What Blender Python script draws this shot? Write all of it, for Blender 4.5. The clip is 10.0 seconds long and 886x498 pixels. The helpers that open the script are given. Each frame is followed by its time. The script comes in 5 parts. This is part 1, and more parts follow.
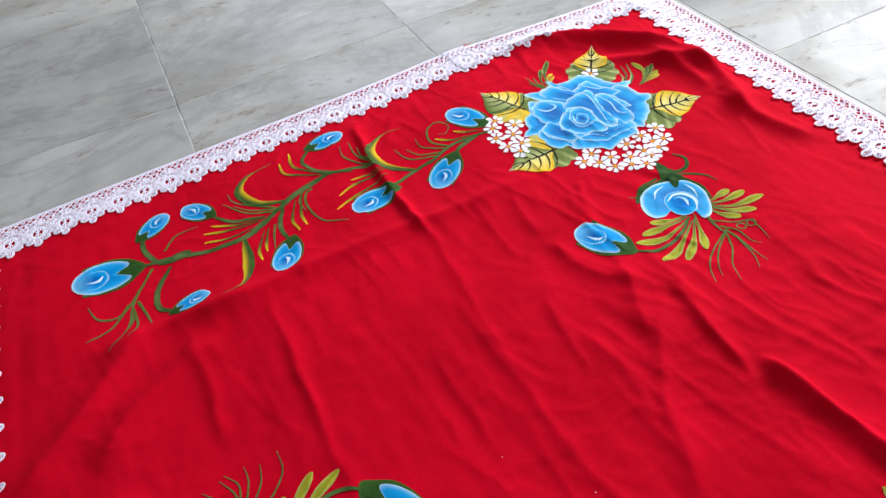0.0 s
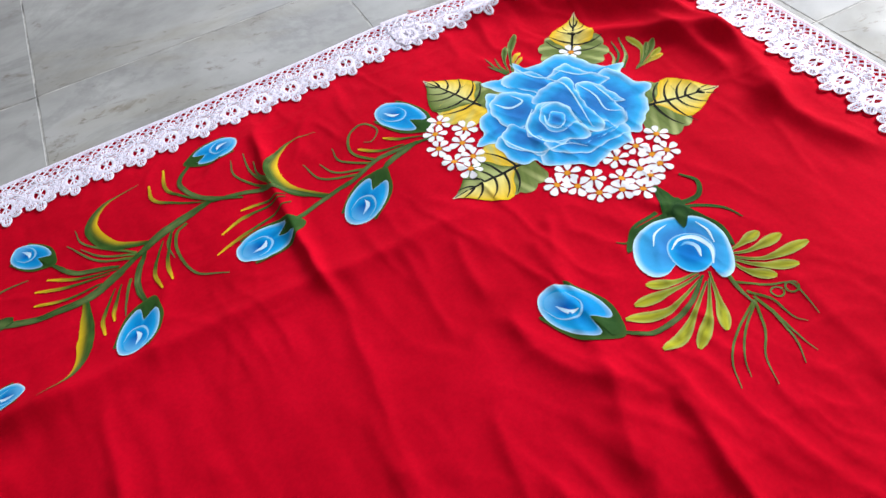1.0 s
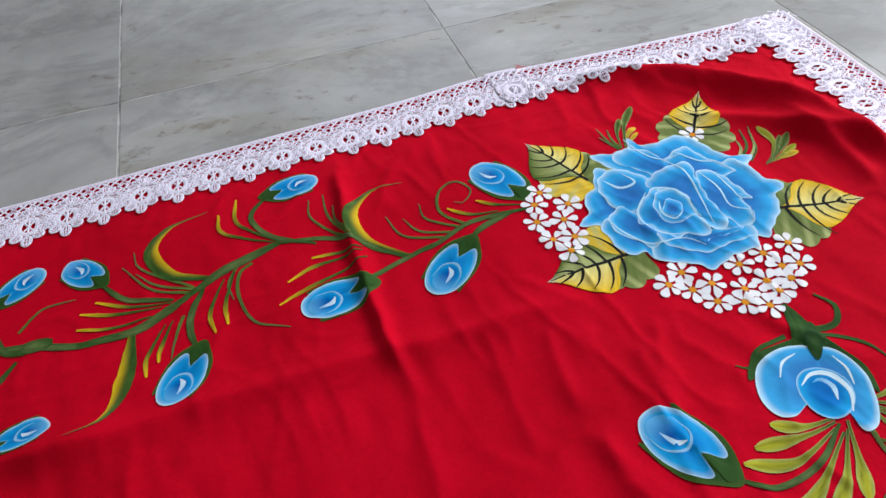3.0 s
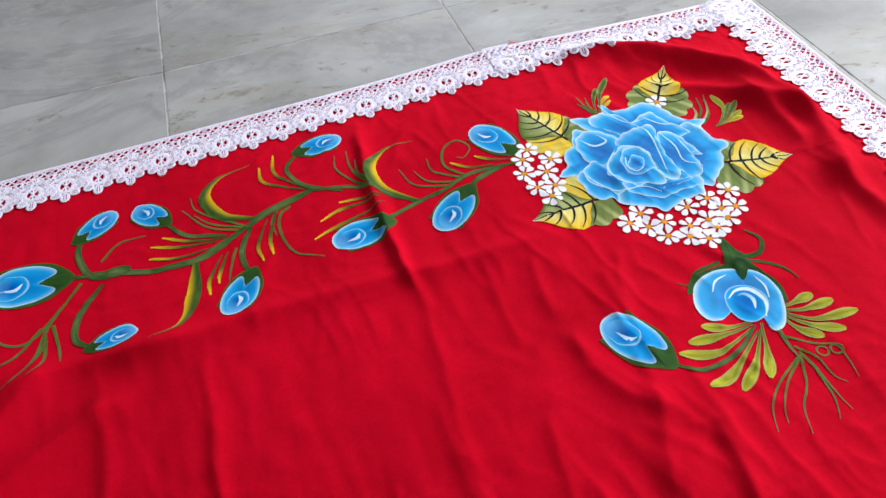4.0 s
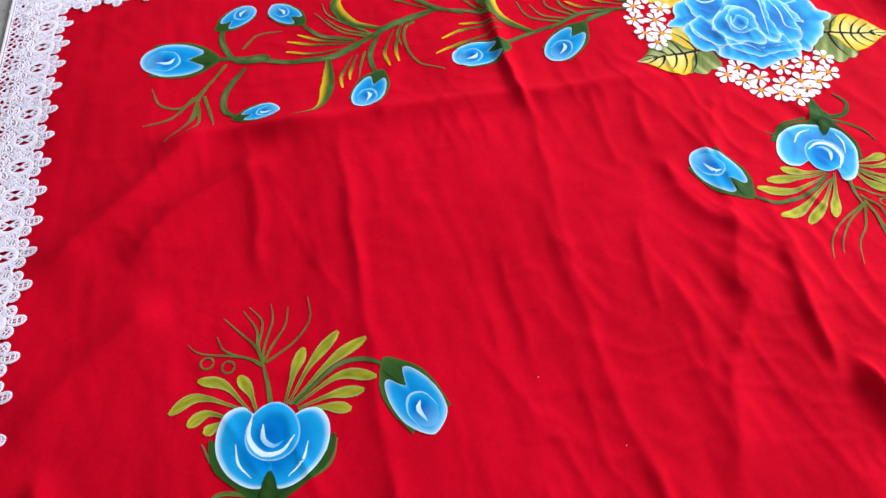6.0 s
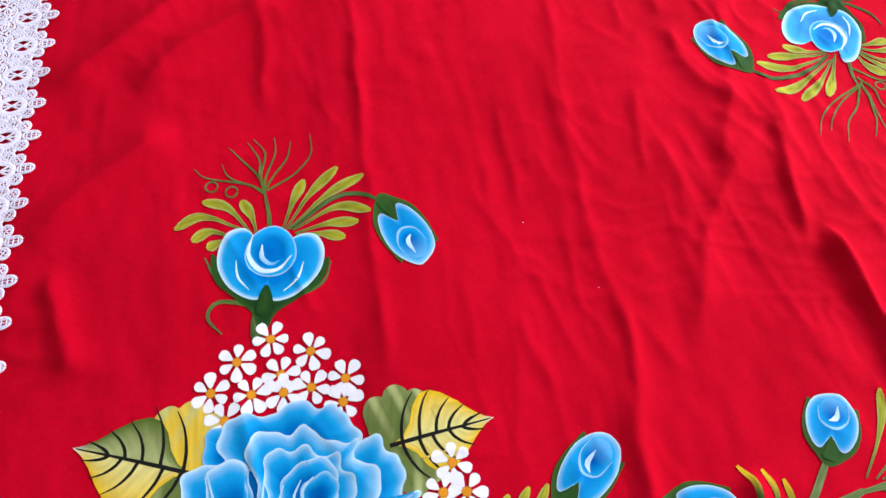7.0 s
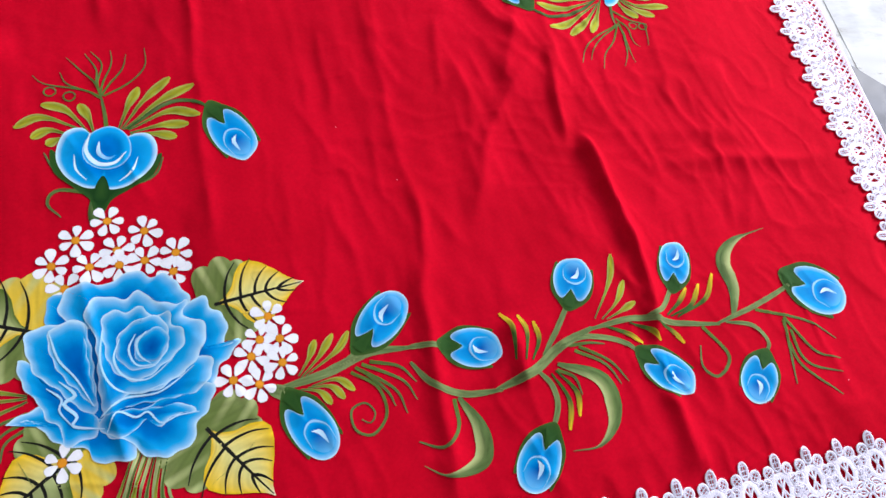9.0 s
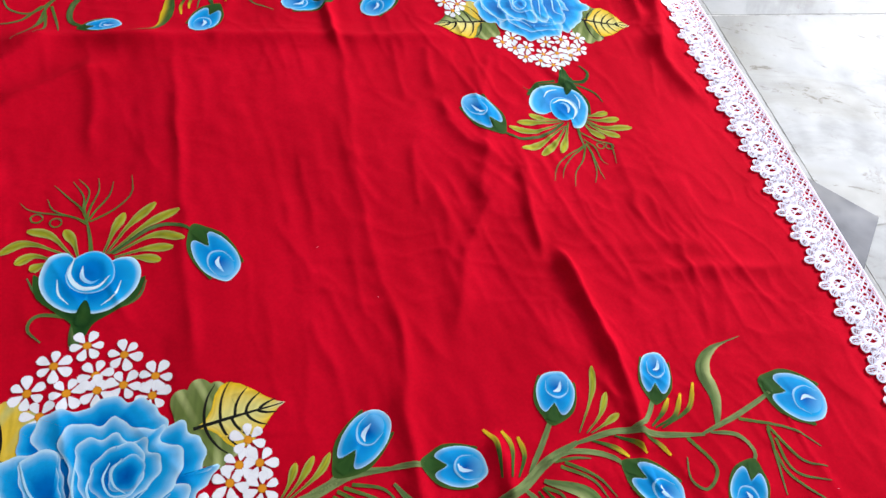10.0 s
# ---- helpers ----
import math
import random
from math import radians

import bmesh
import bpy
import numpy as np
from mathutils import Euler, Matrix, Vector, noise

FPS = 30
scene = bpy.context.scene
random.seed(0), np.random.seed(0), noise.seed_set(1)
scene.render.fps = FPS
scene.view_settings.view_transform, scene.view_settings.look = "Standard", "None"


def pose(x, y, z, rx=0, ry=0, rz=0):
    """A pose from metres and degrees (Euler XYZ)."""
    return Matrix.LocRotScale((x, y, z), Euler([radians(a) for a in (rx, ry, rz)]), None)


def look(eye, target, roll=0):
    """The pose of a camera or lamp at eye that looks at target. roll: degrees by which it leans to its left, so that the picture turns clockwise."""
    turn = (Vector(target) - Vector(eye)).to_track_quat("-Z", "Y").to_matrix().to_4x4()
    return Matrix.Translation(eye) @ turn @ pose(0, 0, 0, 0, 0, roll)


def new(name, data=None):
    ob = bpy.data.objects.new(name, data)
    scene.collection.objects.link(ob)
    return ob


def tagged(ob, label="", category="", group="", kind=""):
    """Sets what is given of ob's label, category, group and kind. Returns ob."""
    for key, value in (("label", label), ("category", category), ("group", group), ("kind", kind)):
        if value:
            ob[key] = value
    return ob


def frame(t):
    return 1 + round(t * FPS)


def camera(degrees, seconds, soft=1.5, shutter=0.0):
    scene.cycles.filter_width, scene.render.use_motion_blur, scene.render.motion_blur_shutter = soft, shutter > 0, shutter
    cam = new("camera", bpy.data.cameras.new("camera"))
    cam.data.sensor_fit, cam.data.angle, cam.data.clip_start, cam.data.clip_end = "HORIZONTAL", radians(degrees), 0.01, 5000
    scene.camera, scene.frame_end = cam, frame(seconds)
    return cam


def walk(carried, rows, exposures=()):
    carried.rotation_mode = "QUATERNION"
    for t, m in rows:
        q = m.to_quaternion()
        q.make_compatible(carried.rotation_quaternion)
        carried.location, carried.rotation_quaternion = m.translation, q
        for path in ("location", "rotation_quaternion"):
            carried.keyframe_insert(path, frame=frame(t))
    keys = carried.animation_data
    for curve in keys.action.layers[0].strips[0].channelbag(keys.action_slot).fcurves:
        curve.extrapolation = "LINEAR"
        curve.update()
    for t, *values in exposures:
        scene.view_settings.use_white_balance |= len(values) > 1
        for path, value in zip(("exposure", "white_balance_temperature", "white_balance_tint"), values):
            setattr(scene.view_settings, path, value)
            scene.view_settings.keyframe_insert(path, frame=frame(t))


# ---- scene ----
cam = camera(65.01, 10.0, soft=1.5)
PATH = [
    (0, (-0.3039, -0.5103, 0.6450), (0.2132, 0.7983, -0.7760), -9.60),
    (0.3, (-0.2722, -0.4703, 0.6253), (0.1373, 0.5081, -0.4353), -9.97),
    (0.5, (-0.2371, -0.4227, 0.6190), (0.2823, 0.8539, -0.8300), -11.30),
    (0.8, (-0.1563, -0.3479, 0.5647), (0.1918, 0.6048, -0.5404), -11.64),
    (1, (-0.1106, -0.3053, 0.5230), (0.3325, 0.9109, -1.0010), -11.40),
    (1.3, (-0.0656, -0.2307, 0.4979), (0.3212, 0.6986, -0.6142), -9.80),
    (1.5, (-0.0446, -0.2066, 0.4820), (0.4660, 1.0322, -1.0030), -9.70),
    (1.8, (-0.0278, -0.1877, 0.4675), (0.3938, 0.7307, -0.6410), -8.25),
    (2, (-0.0148, -0.1702, 0.4540), (0.5537, 1.0634, -1.0140), -7.90),
    (2.3, (-0.0580, -0.1609, 0.4549), (0.3270, 0.8153, -0.6169), -8.10),
    (2.5, (-0.0748, -0.1670, 0.4630), (0.3154, 1.1503, -0.9900), -9.30),
    (2.8, (-0.1045, -0.1887, 0.4790), (0.1742, 0.8180, -0.5975), -7.31),
    (3, (-0.1208, -0.2150, 0.4930), (0.2549, 1.1255, -0.9430), -6.00),
    (3.2, (-0.1224, -0.2460, 0.5050), (0.2568, 1.0705, -0.9510), -6.30),
    (4.3, (-0.1927, -0.3556, 0.6020), (0.1658, 0.9273, -0.8900), -5.00),
    (4.5, (-0.2070, -0.3723, 0.6100), (0.1387, 0.9229, -0.8740), -4.50),
    (4.8, (-0.2324, -0.3944, 0.6162), (0.0249, 0.5597, -0.5123), -3.03),
    (5, (-0.2408, -0.4096, 0.6130), (0.0741, 0.8462, -0.9110), -2.60),
    (5.2, (-0.2480, -0.4215, 0.6120), (0.0544, 0.8096, -0.9350), -2.20),
    (6.3, (-0.3075, -0.4432, 0.5930), (-0.1103, 0.5839, -1.1110), -0.70),
    (6.5, (-0.3120, -0.4702, 0.5890), (-0.1272, 0.5393, -1.1280), -0.30),
    (7, (-0.2957, -0.5015, 0.5990), (-0.1274, 0.3372, -1.2080), 2.70),
    (7.3, (-0.2908, -0.5299, 0.6112), (-0.1742, 0.0552, -0.7651), 3.24),
    (7.5, (-0.2817, -0.5488, 0.6210), (-0.1385, 0.1874, -1.2330), 3.10),
    (7.8, (-0.2786, -0.5922, 0.6496), (-0.1261, -0.0619, -0.7452), 7.41),
    (8, (-0.2841, -0.6178, 0.6720), (-0.0393, 0.1474, -1.1590), 10.60),
    (8.3, (-0.2766, -0.6412, 0.6860), (-0.0489, -0.0650, -0.6800), 14.22),
    (8.5, (-0.2786, -0.6419, 0.6820), (0.1066, 0.0913, -1.1380), 19.80),
    (8.8, (-0.2602, -0.6479, 0.6828), (0.0539, -0.0939, -0.6753), 19.94),
    (9, (-0.2506, -0.6435, 0.6850), (0.2251, 0.0669, -1.1230), 22.40),
    (9.3, (-0.2455, -0.6456, 0.6846), (0.1804, -0.0568, -0.6277), 22.76),
    (9.5, (-0.2396, -0.6447, 0.6880), (0.3464, 0.1774, -1.0380), 22.20),
    (9.8, (-0.2445, -0.6408, 0.6933), (0.1968, 0.0391, -0.5688), 20.09),
    (10, (-0.2526, -0.6424, 0.6980), (0.3195, 0.3300, -0.9540), 18.20),
]
EXPOSURES = [(0.0, 0.25, 6050, 11), (1.0, 0.18, 6050, 11), (2.0, -0.26, 5950, 11), (2.5, -0.30, 5950, 11), (3.2, -0.08, 6050, 11), (4.5, 0.20, 6050, 11),
             (5.0, 0.28, 6050, 11), (6.5, 0.56, 6100, 12), (7.0, 0.58, 5900, 15), (7.5, 0.58, 5100, 25), (8.5, 0.55, 5100, 25), (9.0, 0.45, 5800, 14),
             (9.5, 0.36, 5950, 13), (10.0, 0.27, 5950, 12)]
walk(cam, [(t, look(eye, target, roll)) for t, eye, target, roll in PATH], EXPOSURES)

# ---- light: daylight through a wide window to the east, plus a lamp added to the north ----
world = bpy.data.worlds.new("sky")
scene.world = world
world.use_nodes = True
wn = world.node_tree.nodes
sky = wn.new("ShaderNodeTexSky")
sky.sky_type, sky.sun_disc = "NISHITA", False
sky.sun_elevation, sky.sun_rotation = radians(50), radians(200)
world.node_tree.links.new(sky.outputs[0], wn["Background"].inputs[0])
wn["Background"].inputs[1].default_value = 0.12


def window_light(name, m, sx, sy, power, tint):
    data = bpy.data.lights.new(name, "AREA")
    data.shape, data.size, data.size_y, data.energy, data.color = "RECTANGLE", sx, sy, power, tint
    ob = new(name, data)
    ob.matrix_world = m
    return ob


EAST, WEST, NORTH, SOUTH, HIGH = 3.0, -2.6, 3.0, -2.6, 2.9
window_light("window_daylight", look((EAST - 0.12, 0.8, 1.6), (0.0, 0.2, 0.2)), 1.9, 1.3, 160, (1.0, 0.98, 0.96))
# unseen doorway: an added lamp that brightens the scene from the north
window_light("added_north_light", look((0.9, NORTH - 0.12, 1.1), (0.3, 0.0, 0.2)), 1.1, 2.0, 16, (0.97, 0.98, 1.0))

# ---- materials ----
def material(name, rough=0.6, metal=0.0, spec=0.5):
    m = bpy.data.materials.new(name)
    m.use_nodes = True
    b = m.node_tree.nodes["Principled BSDF"]
    b.inputs["Roughness"].default_value, b.inputs["Metallic"].default_value = rough, metal
    b.inputs["Specular IOR Level"].default_value = spec
    return m, m.node_tree.nodes, m.node_tree.links, b


def noise_node(n, l, coord, scale, detail=4.0, rough=0.55, warp=0.0):
    t = n.new("ShaderNodeTexNoise")
    t.inputs["Scale"].default_value, t.inputs["Detail"].default_value = scale, detail
    t.inputs["Roughness"].default_value, t.inputs["Distortion"].default_value = rough, warp
    l.new(coord, t.inputs["Vector"])
    return t


def ramp(n, l, fac, stops):
    r = n.new("ShaderNodeValToRGB")
    while len(r.color_ramp.elements) < len(stops):
        r.color_ramp.elements.new(0.5)
    for e, (p, c) in zip(r.color_ramp.elements, stops):
        e.position, e.color = p, (*c, 1.0)
    l.new(fac, r.inputs["Fac"])
    return r


def mix(n, l, fac, a, b, mode="MIX"):
    x = n.new("ShaderNodeMix")
    x.data_type, x.blend_type = "RGBA", mode
    for v, i in ((fac, 0), (a, 6), (b, 7)):
        if isinstance(v, (int, float)):
            x.inputs[i].default_value = v
        elif isinstance(v, tuple):
            x.inputs[i].default_value = (*v, 1.0)
        else:
            l.new(v, x.inputs[i])
    return x.outputs[2]


def bump(n, l, b, height, strength, distance, after=None):
    k = n.new("ShaderNodeBump")
    k.inputs["Strength"].default_value, k.inputs["Distance"].default_value = strength, distance
    l.new(height, k.inputs["Height"])
    if after is not None:
        l.new(after, k.inputs["Normal"])
    l.new(k.outputs[0], b.inputs["Normal"])
    return k.outputs[0]


def weave(n, l, coord, pitch):
    """Threads crossing at right angles: the height of a plain weave."""
    out = []
    for axis in ("X", "Y"):
        w = n.new("ShaderNodeTexWave")
        w.wave_type, w.bands_direction = "BANDS", axis
        w.inputs["Scale"].default_value, w.inputs["Distortion"].default_value = 0.314 / pitch, 1.2
        w.inputs["Detail"].default_value, w.inputs["Detail Scale"].default_value = 1.0, 2.0
        l.new(coord, w.inputs["Vector"])
        out.append(w.outputs["Fac"])
    a = n.new("ShaderNodeMath")
    a.operation = "ADD"
    l.new(out[0], a.inputs[0]), l.new(out[1], a.inputs[1])
    return a.outputs[0]


def cloth_material():
    m, n, l, b = material("red cotton sateen", 0.85, 0.0, 0.03)
    co = n.new("ShaderNodeTexCoord").outputs["Object"]
    big = noise_node(n, l, co, 7.0, 4.0, 0.6)
    fine = noise_node(n, l, co, 260.0, 3.0, 0.6)
    tone = ramp(n, l, big.outputs["Fac"], [(0.3, (0.50, 0.0005, 0.0118)), (0.7, (0.61, 0.0008, 0.0172))])
    grain = ramp(n, l, fine.outputs["Fac"], [(0.3, (0.84, 0.84, 0.84)), (0.7, (1.0, 1.0, 1.0))])
    col = mix(n, l, 0.8, tone.outputs[0], grain.outputs[0], "MULTIPLY")
    l.new(col, b.inputs["Base Color"])
    crease = noise_node(n, l, co, 42.0, 3.0, 0.5, 0.2)
    stretch = n.new("ShaderNodeMapping")
    stretch.inputs["Scale"].default_value, stretch.inputs["Rotation"].default_value = (2.6, 0.7, 1.0), (0.0, 0.0, 0.25)
    l.new(co, stretch.inputs["Vector"])
    pucker = noise_node(n, l, stretch.outputs[0], 6.0, 2.0, 0.45, 0.3)
    zero = bump(n, l, b, pucker.outputs["Fac"], 0.4, 0.012)
    first = bump(n, l, b, crease.outputs["Fac"], 0.16, 0.004, zero)
    bump(n, l, b, weave(n, l, co, 0.0007), 0.25, 0.0002, first)
    return m


def paint_material():
    m, n, l, b = material("fabric paint", 0.7, 0.0, 0.08)
    co = n.new("ShaderNodeTexCoord").outputs["Object"]
    a = n.new("ShaderNodeVertexColor")
    a.layer_name = "paint"
    streak = noise_node(n, l, co, 130.0, 4.0, 0.65, 0.4)
    tone = ramp(n, l, streak.outputs["Fac"], [(0.25, (0.80, 0.80, 0.80)), (0.6, (1.0, 1.0, 1.0))])
    l.new(mix(n, l, 0.4, a.outputs["Color"], tone.outputs[0], "MULTIPLY"), b.inputs["Base Color"])
    first = bump(n, l, b, streak.outputs["Fac"], 0.25, 0.0008)
    bump(n, l, b, weave(n, l, co, 0.0007), 0.3, 0.0002, first)
    return m


def lace_material():
    m, n, l, b = material("white cotton lace", 0.85, 0.0, 0.2)
    co = n.new("ShaderNodeTexCoord").outputs["Object"]
    t = noise_node(n, l, co, 420.0, 3.0, 0.6)
    tone = ramp(n, l, t.outputs["Fac"], [(0.25, (0.78, 0.73, 0.90)), (0.65, (0.91, 0.86, 0.99))])
    l.new(tone.outputs[0], b.inputs["Base Color"])
    bump(n, l, b, t.outputs["Fac"], 0.6, 0.0008)
    b.inputs["Sheen Weight"].default_value = 0.2
    return m


def marble_material(name, light, dark, stain):
    m, n, l, b = material(name, 0.4, 0.0, 0.14)
    pos = n.new("ShaderNodeNewGeometry").outputs["Position"]
    info = n.new("ShaderNodeObjectInfo")
    shift = n.new("ShaderNodeVectorMath")
    shift.operation = "MULTIPLY_ADD"
    comb = n.new("ShaderNodeCombineXYZ")
    for k in range(3):
        l.new(info.outputs["Random"], comb.inputs[k])
    shift.inputs[1].default_value = (37.0, 23.0, 11.0)
    l.new(comb.outputs[0], shift.inputs[0]), l.new(pos, shift.inputs[2])
    co = shift.outputs[0]
    grainy = n.new("ShaderNodeMapping")
    grainy.inputs["Scale"].default_value, grainy.inputs["Rotation"].default_value = (0.85, 1.15, 1.0), (0.0, 0.0, 0.4)
    l.new(co, grainy.inputs["Vector"])
    co = grainy.outputs[0]
    cloud = noise_node(n, l, co, 3.6, 10.0, 0.66, 0.35)
    vein = noise_node(n, l, co, 1.7, 9.0, 0.68, 0.9)
    base = ramp(n, l, cloud.outputs["Fac"], [(0.33, dark), (0.62, light)])
    line = ramp(n, l, vein.outputs["Fac"], [(0.46, (0, 0, 0)), (0.5, (1, 1, 1)), (0.53, (0, 0, 0))])
    vm = n.new("ShaderNodeMath")
    vm.operation = "MULTIPLY"
    l.new(line.outputs[0], vm.inputs[0])
    vm.inputs[1].default_value = 0.24
    col = mix(n, l, vm.outputs[0], base.outputs[0], tuple(c * 0.45 for c in dark))
    spot = noise_node(n, l, co, 15.0, 7.0, 0.72, 0.3)
    spots = ramp(n, l, spot.outputs["Fac"], [(0.60, (0, 0, 0)), (0.70, (1, 1, 1))])
    sm = n.new("ShaderNodeMath")
    sm.operation = "MULTIPLY"
    l.new(spots.outputs[0], sm.inputs[0])
    sm.inputs[1].default_value = 0.75
    col = mix(n, l, sm.outputs[0], col, stain)
    # clusters of small dark and rusty pits, drawn out along the bedding
    drawn = n.new("ShaderNodeMapping")
    drawn.inputs["Scale"].default_value = (0.7, 1.5, 1.0)
    l.new(co, drawn.inputs["Vector"])
    pit = noise_node(n, l, drawn.outputs[0], 34.0, 5.0, 0.7, 0.6)
    where = noise_node(n, l, drawn.outputs[0], 4.4, 3.0, 0.6, 0.4)
    pits = ramp(n, l, pit.outputs["Fac"], [(0.58, (0, 0, 0)), (0.66, (1, 1, 1))])
    patch = ramp(n, l, where.outputs["Fac"], [(0.52, (0, 0, 0)), (0.64, (1, 1, 1))])
    pm = n.new("ShaderNodeMath")
    pm.operation = "MULTIPLY"
    l.new(pits.outputs[0], pm.inputs[0]), l.new(patch.outputs[0], pm.inputs[1])
    col = mix(n, l, pm.outputs[0], col, tuple(c * 0.55 for c in stain))
    haze = n.new("ShaderNodeMath")
    haze.operation = "MULTIPLY"
    haze.inputs[1].default_value = 0.30
    l.new(patch.outputs[0], haze.inputs[0])
    col = mix(n, l, haze.outputs[0], col, (0.30, 0.27, 0.18))
    tone = ramp(n, l, info.outputs["Random"], [(0.0, (0.86, 0.86, 0.86)), (1.0, (1.0, 1.0, 1.0))])
    l.new(mix(n, l, 1.0, col, tone.outputs[0], "MULTIPLY"), b.inputs["Base Color"])
    wear = noise_node(n, l, pos, 24.0, 5.0, 0.6)
    rr = ramp(n, l, wear.outputs["Fac"], [(0.3, (0.34, 0.34, 0.34)), (0.7, (0.52, 0.52, 0.52))])
    l.new(rr.outputs[0], b.inputs["Roughness"])
    bump(n, l, b, wear.outputs["Fac"], 0.05, 0.001)
    return m


def plain_material(name, colour, rough=0.8, scale=18.0, low=0.88):
    m, n, l, b = material(name, rough, 0.0, 0.3)
    co = n.new("ShaderNodeTexCoord").outputs["Object"]
    t = noise_node(n, l, co, scale, 6.0, 0.6)
    r = ramp(n, l, t.outputs["Fac"], [(0.3, tuple(c * low for c in colour)), (0.7, colour)])
    l.new(r.outputs[0], b.inputs["Base Color"])
    bump(n, l, b, t.outputs["Fac"], 0.15, 0.002)
    return m


RED = cloth_material()
PAINT = paint_material()
LACE = lace_material()
MARBLE = marble_material("grey-white marble", (0.48, 0.483, 0.475), (0.29, 0.292, 0.285), (0.15, 0.11, 0.07))
SLATE = marble_material("dark grey stone", (0.13, 0.13, 0.15), (0.095, 0.095, 0.11), (0.10, 0.10, 0.10))
GROUT = plain_material("cement joint", (0.62, 0.61, 0.58), 0.9, 26.0, 0.22)
WALL = plain_material("white wall paint", (0.40, 0.39, 0.37))
CEILING = plain_material("white ceiling paint", (0.55, 0.55, 0.53))
FRAME = plain_material("painted timber", (0.45, 0.38, 0.3), 0.5)

# ---- small builders ----
def mesh_from(name, bm, mat, smooth=False):
    me = bpy.data.meshes.new(name)
    bm.to_mesh(me)
    bm.free()
    me.materials.append(mat)
    if smooth:
        me.shade_smooth()
    return me


def box(bm, x0, y0, z0, x1, y1, z1):
    r = bmesh.ops.create_cube(bm, size=1.0)
    bmesh.ops.scale(bm, vec=(x1 - x0, y1 - y0, z1 - z0), verts=r["verts"])
    bmesh.ops.translate(bm, vec=((x0 + x1) / 2, (y0 + y1) / 2, (z0 + z1) / 2), verts=r["verts"])


def part(name, bm, mat, parent, label="", smooth=False):
    ob = new(name, mesh_from(name, bm, mat, smooth))
    ob.parent = parent
    return tagged(ob, label)


# ---- the room, out of view: four walls with a window and an assumed door opening, a ceiling ----
def wall(name, boxes, label):
    bm = bmesh.new()
    for b in boxes:
        box(bm, *b)
    tagged(new(name, mesh_from(name, bm, WALL)), label, "wall", kind="structure")


T = 0.15
wall("wall_west", [(WEST - T, SOUTH, 0, WEST, NORTH, HIGH)], "plain white painted wall closing the room")
wall("wall_south", [(WEST - T, SOUTH - T, 0, EAST + T, SOUTH, HIGH)], "plain white painted wall closing the room")
wall("wall_east", [(EAST, SOUTH, 0, EAST + T, -0.2, HIGH), (EAST, 1.8, 0, EAST + T, NORTH, HIGH), (EAST, -0.2, 0, EAST + T, 1.8, 0.95),
                   (EAST, -0.2, 2.55, EAST + T, 1.8, HIGH)], "white painted wall with a wide window opening")
wall("wall_north", [(WEST - T, NORTH, 0, 0.3, NORTH + T, HIGH), (1.5, NORTH, 0, EAST + T, NORTH + T, HIGH), (0.3, NORTH, 2.1, 1.5, NORTH + T, HIGH)],
     "white painted wall with an assumed open doorway")
bm = bmesh.new()
box(bm, WEST - T, SOUTH - T, HIGH, EAST + T, NORTH + T, HIGH + 0.12)
tagged(new("ceiling", mesh_from("ceiling", bm, CEILING)), "plain white painted ceiling of the room", "ceiling", kind="structure")

# ---- the floor: marble slabs with cement joints ----
floor = tagged(new("floor"), "floor of polished grey-white marble slabs with cement joints", "floor", kind="structure")
bm = bmesh.new()
box(bm, WEST - T, SOUTH - T, -0.06, EAST + T, NORTH + T, -0.0005)
part("joint_bed", bm, GROUT, floor, "grey cement joints")
SKEW = radians(-2.2)
COLUMNS = [0.449 * k for k in range(-7, 9)]
ROWS_Y = [-3.64, -3.19, -2.74, -2.29, -1.84, -1.385, -0.926, -0.475, 0.0, 0.47, 0.93, 1.38, 1.83, 2.28, 2.73]
CORNER = Vector((0.157, 0.655))
GAP = 0.0011
slab_meshes = {}
ca, sa = math.cos(SKEW), math.sin(SKEW)


def on_floor(u, v):
    return CORNER.x + ca * u - sa * v, CORNER.y + sa * u + ca * v


for u0, u1 in zip(COLUMNS, COLUMNS[1:]):
    for v0, v1 in zip(ROWS_Y, ROWS_Y[1:]):
        x, y = on_floor((u0 + u1) / 2, (v0 + v1) / 2)
        if not (WEST - 0.3 < x < EAST + 0.3 and SOUTH - 0.3 < y < NORTH + 0.3):
            continue
        size = (round(u1 - u0, 3), round(v1 - v0, 3))
        if size not in slab_meshes:
            bm = bmesh.new()
            box(bm, -size[0] / 2 + GAP, -size[1] / 2 + GAP, -0.02, size[0] / 2 - GAP, size[1] / 2 - GAP, 0.0)
            bmesh.ops.bevel(bm, geom=[e for e in bm.edges if all(v.co.z > -0.01 for v in e.verts)], offset=0.0008, segments=2, profile=0.5, affect="EDGES")
            slab_meshes[size] = mesh_from("slab", bm, MARBLE)
        ob = new("slab", slab_meshes[size])
        ob.parent = floor
        ob.matrix_basis = pose(x, y, 0, 0, 0, math.degrees(SKEW))

# a dark stone lozenge let in where four slabs meet
bm = bmesh.new()
box(bm, -0.07, -0.07, -0.02, 0.07, 0.07, 0.0015)
bmesh.ops.bevel(bm, geom=[e for e in bm.edges if all(v.co.z > -0.01 for v in e.verts)], offset=0.0008, segments=2, profile=0.5, affect="EDGES")
lozenge = part("inlay", bm, SLATE, floor, "dark grey stone lozenge")
lozenge.matrix_basis = pose(0.544, -0.274, 0, 0, 0, 45 + math.degrees(SKEW))

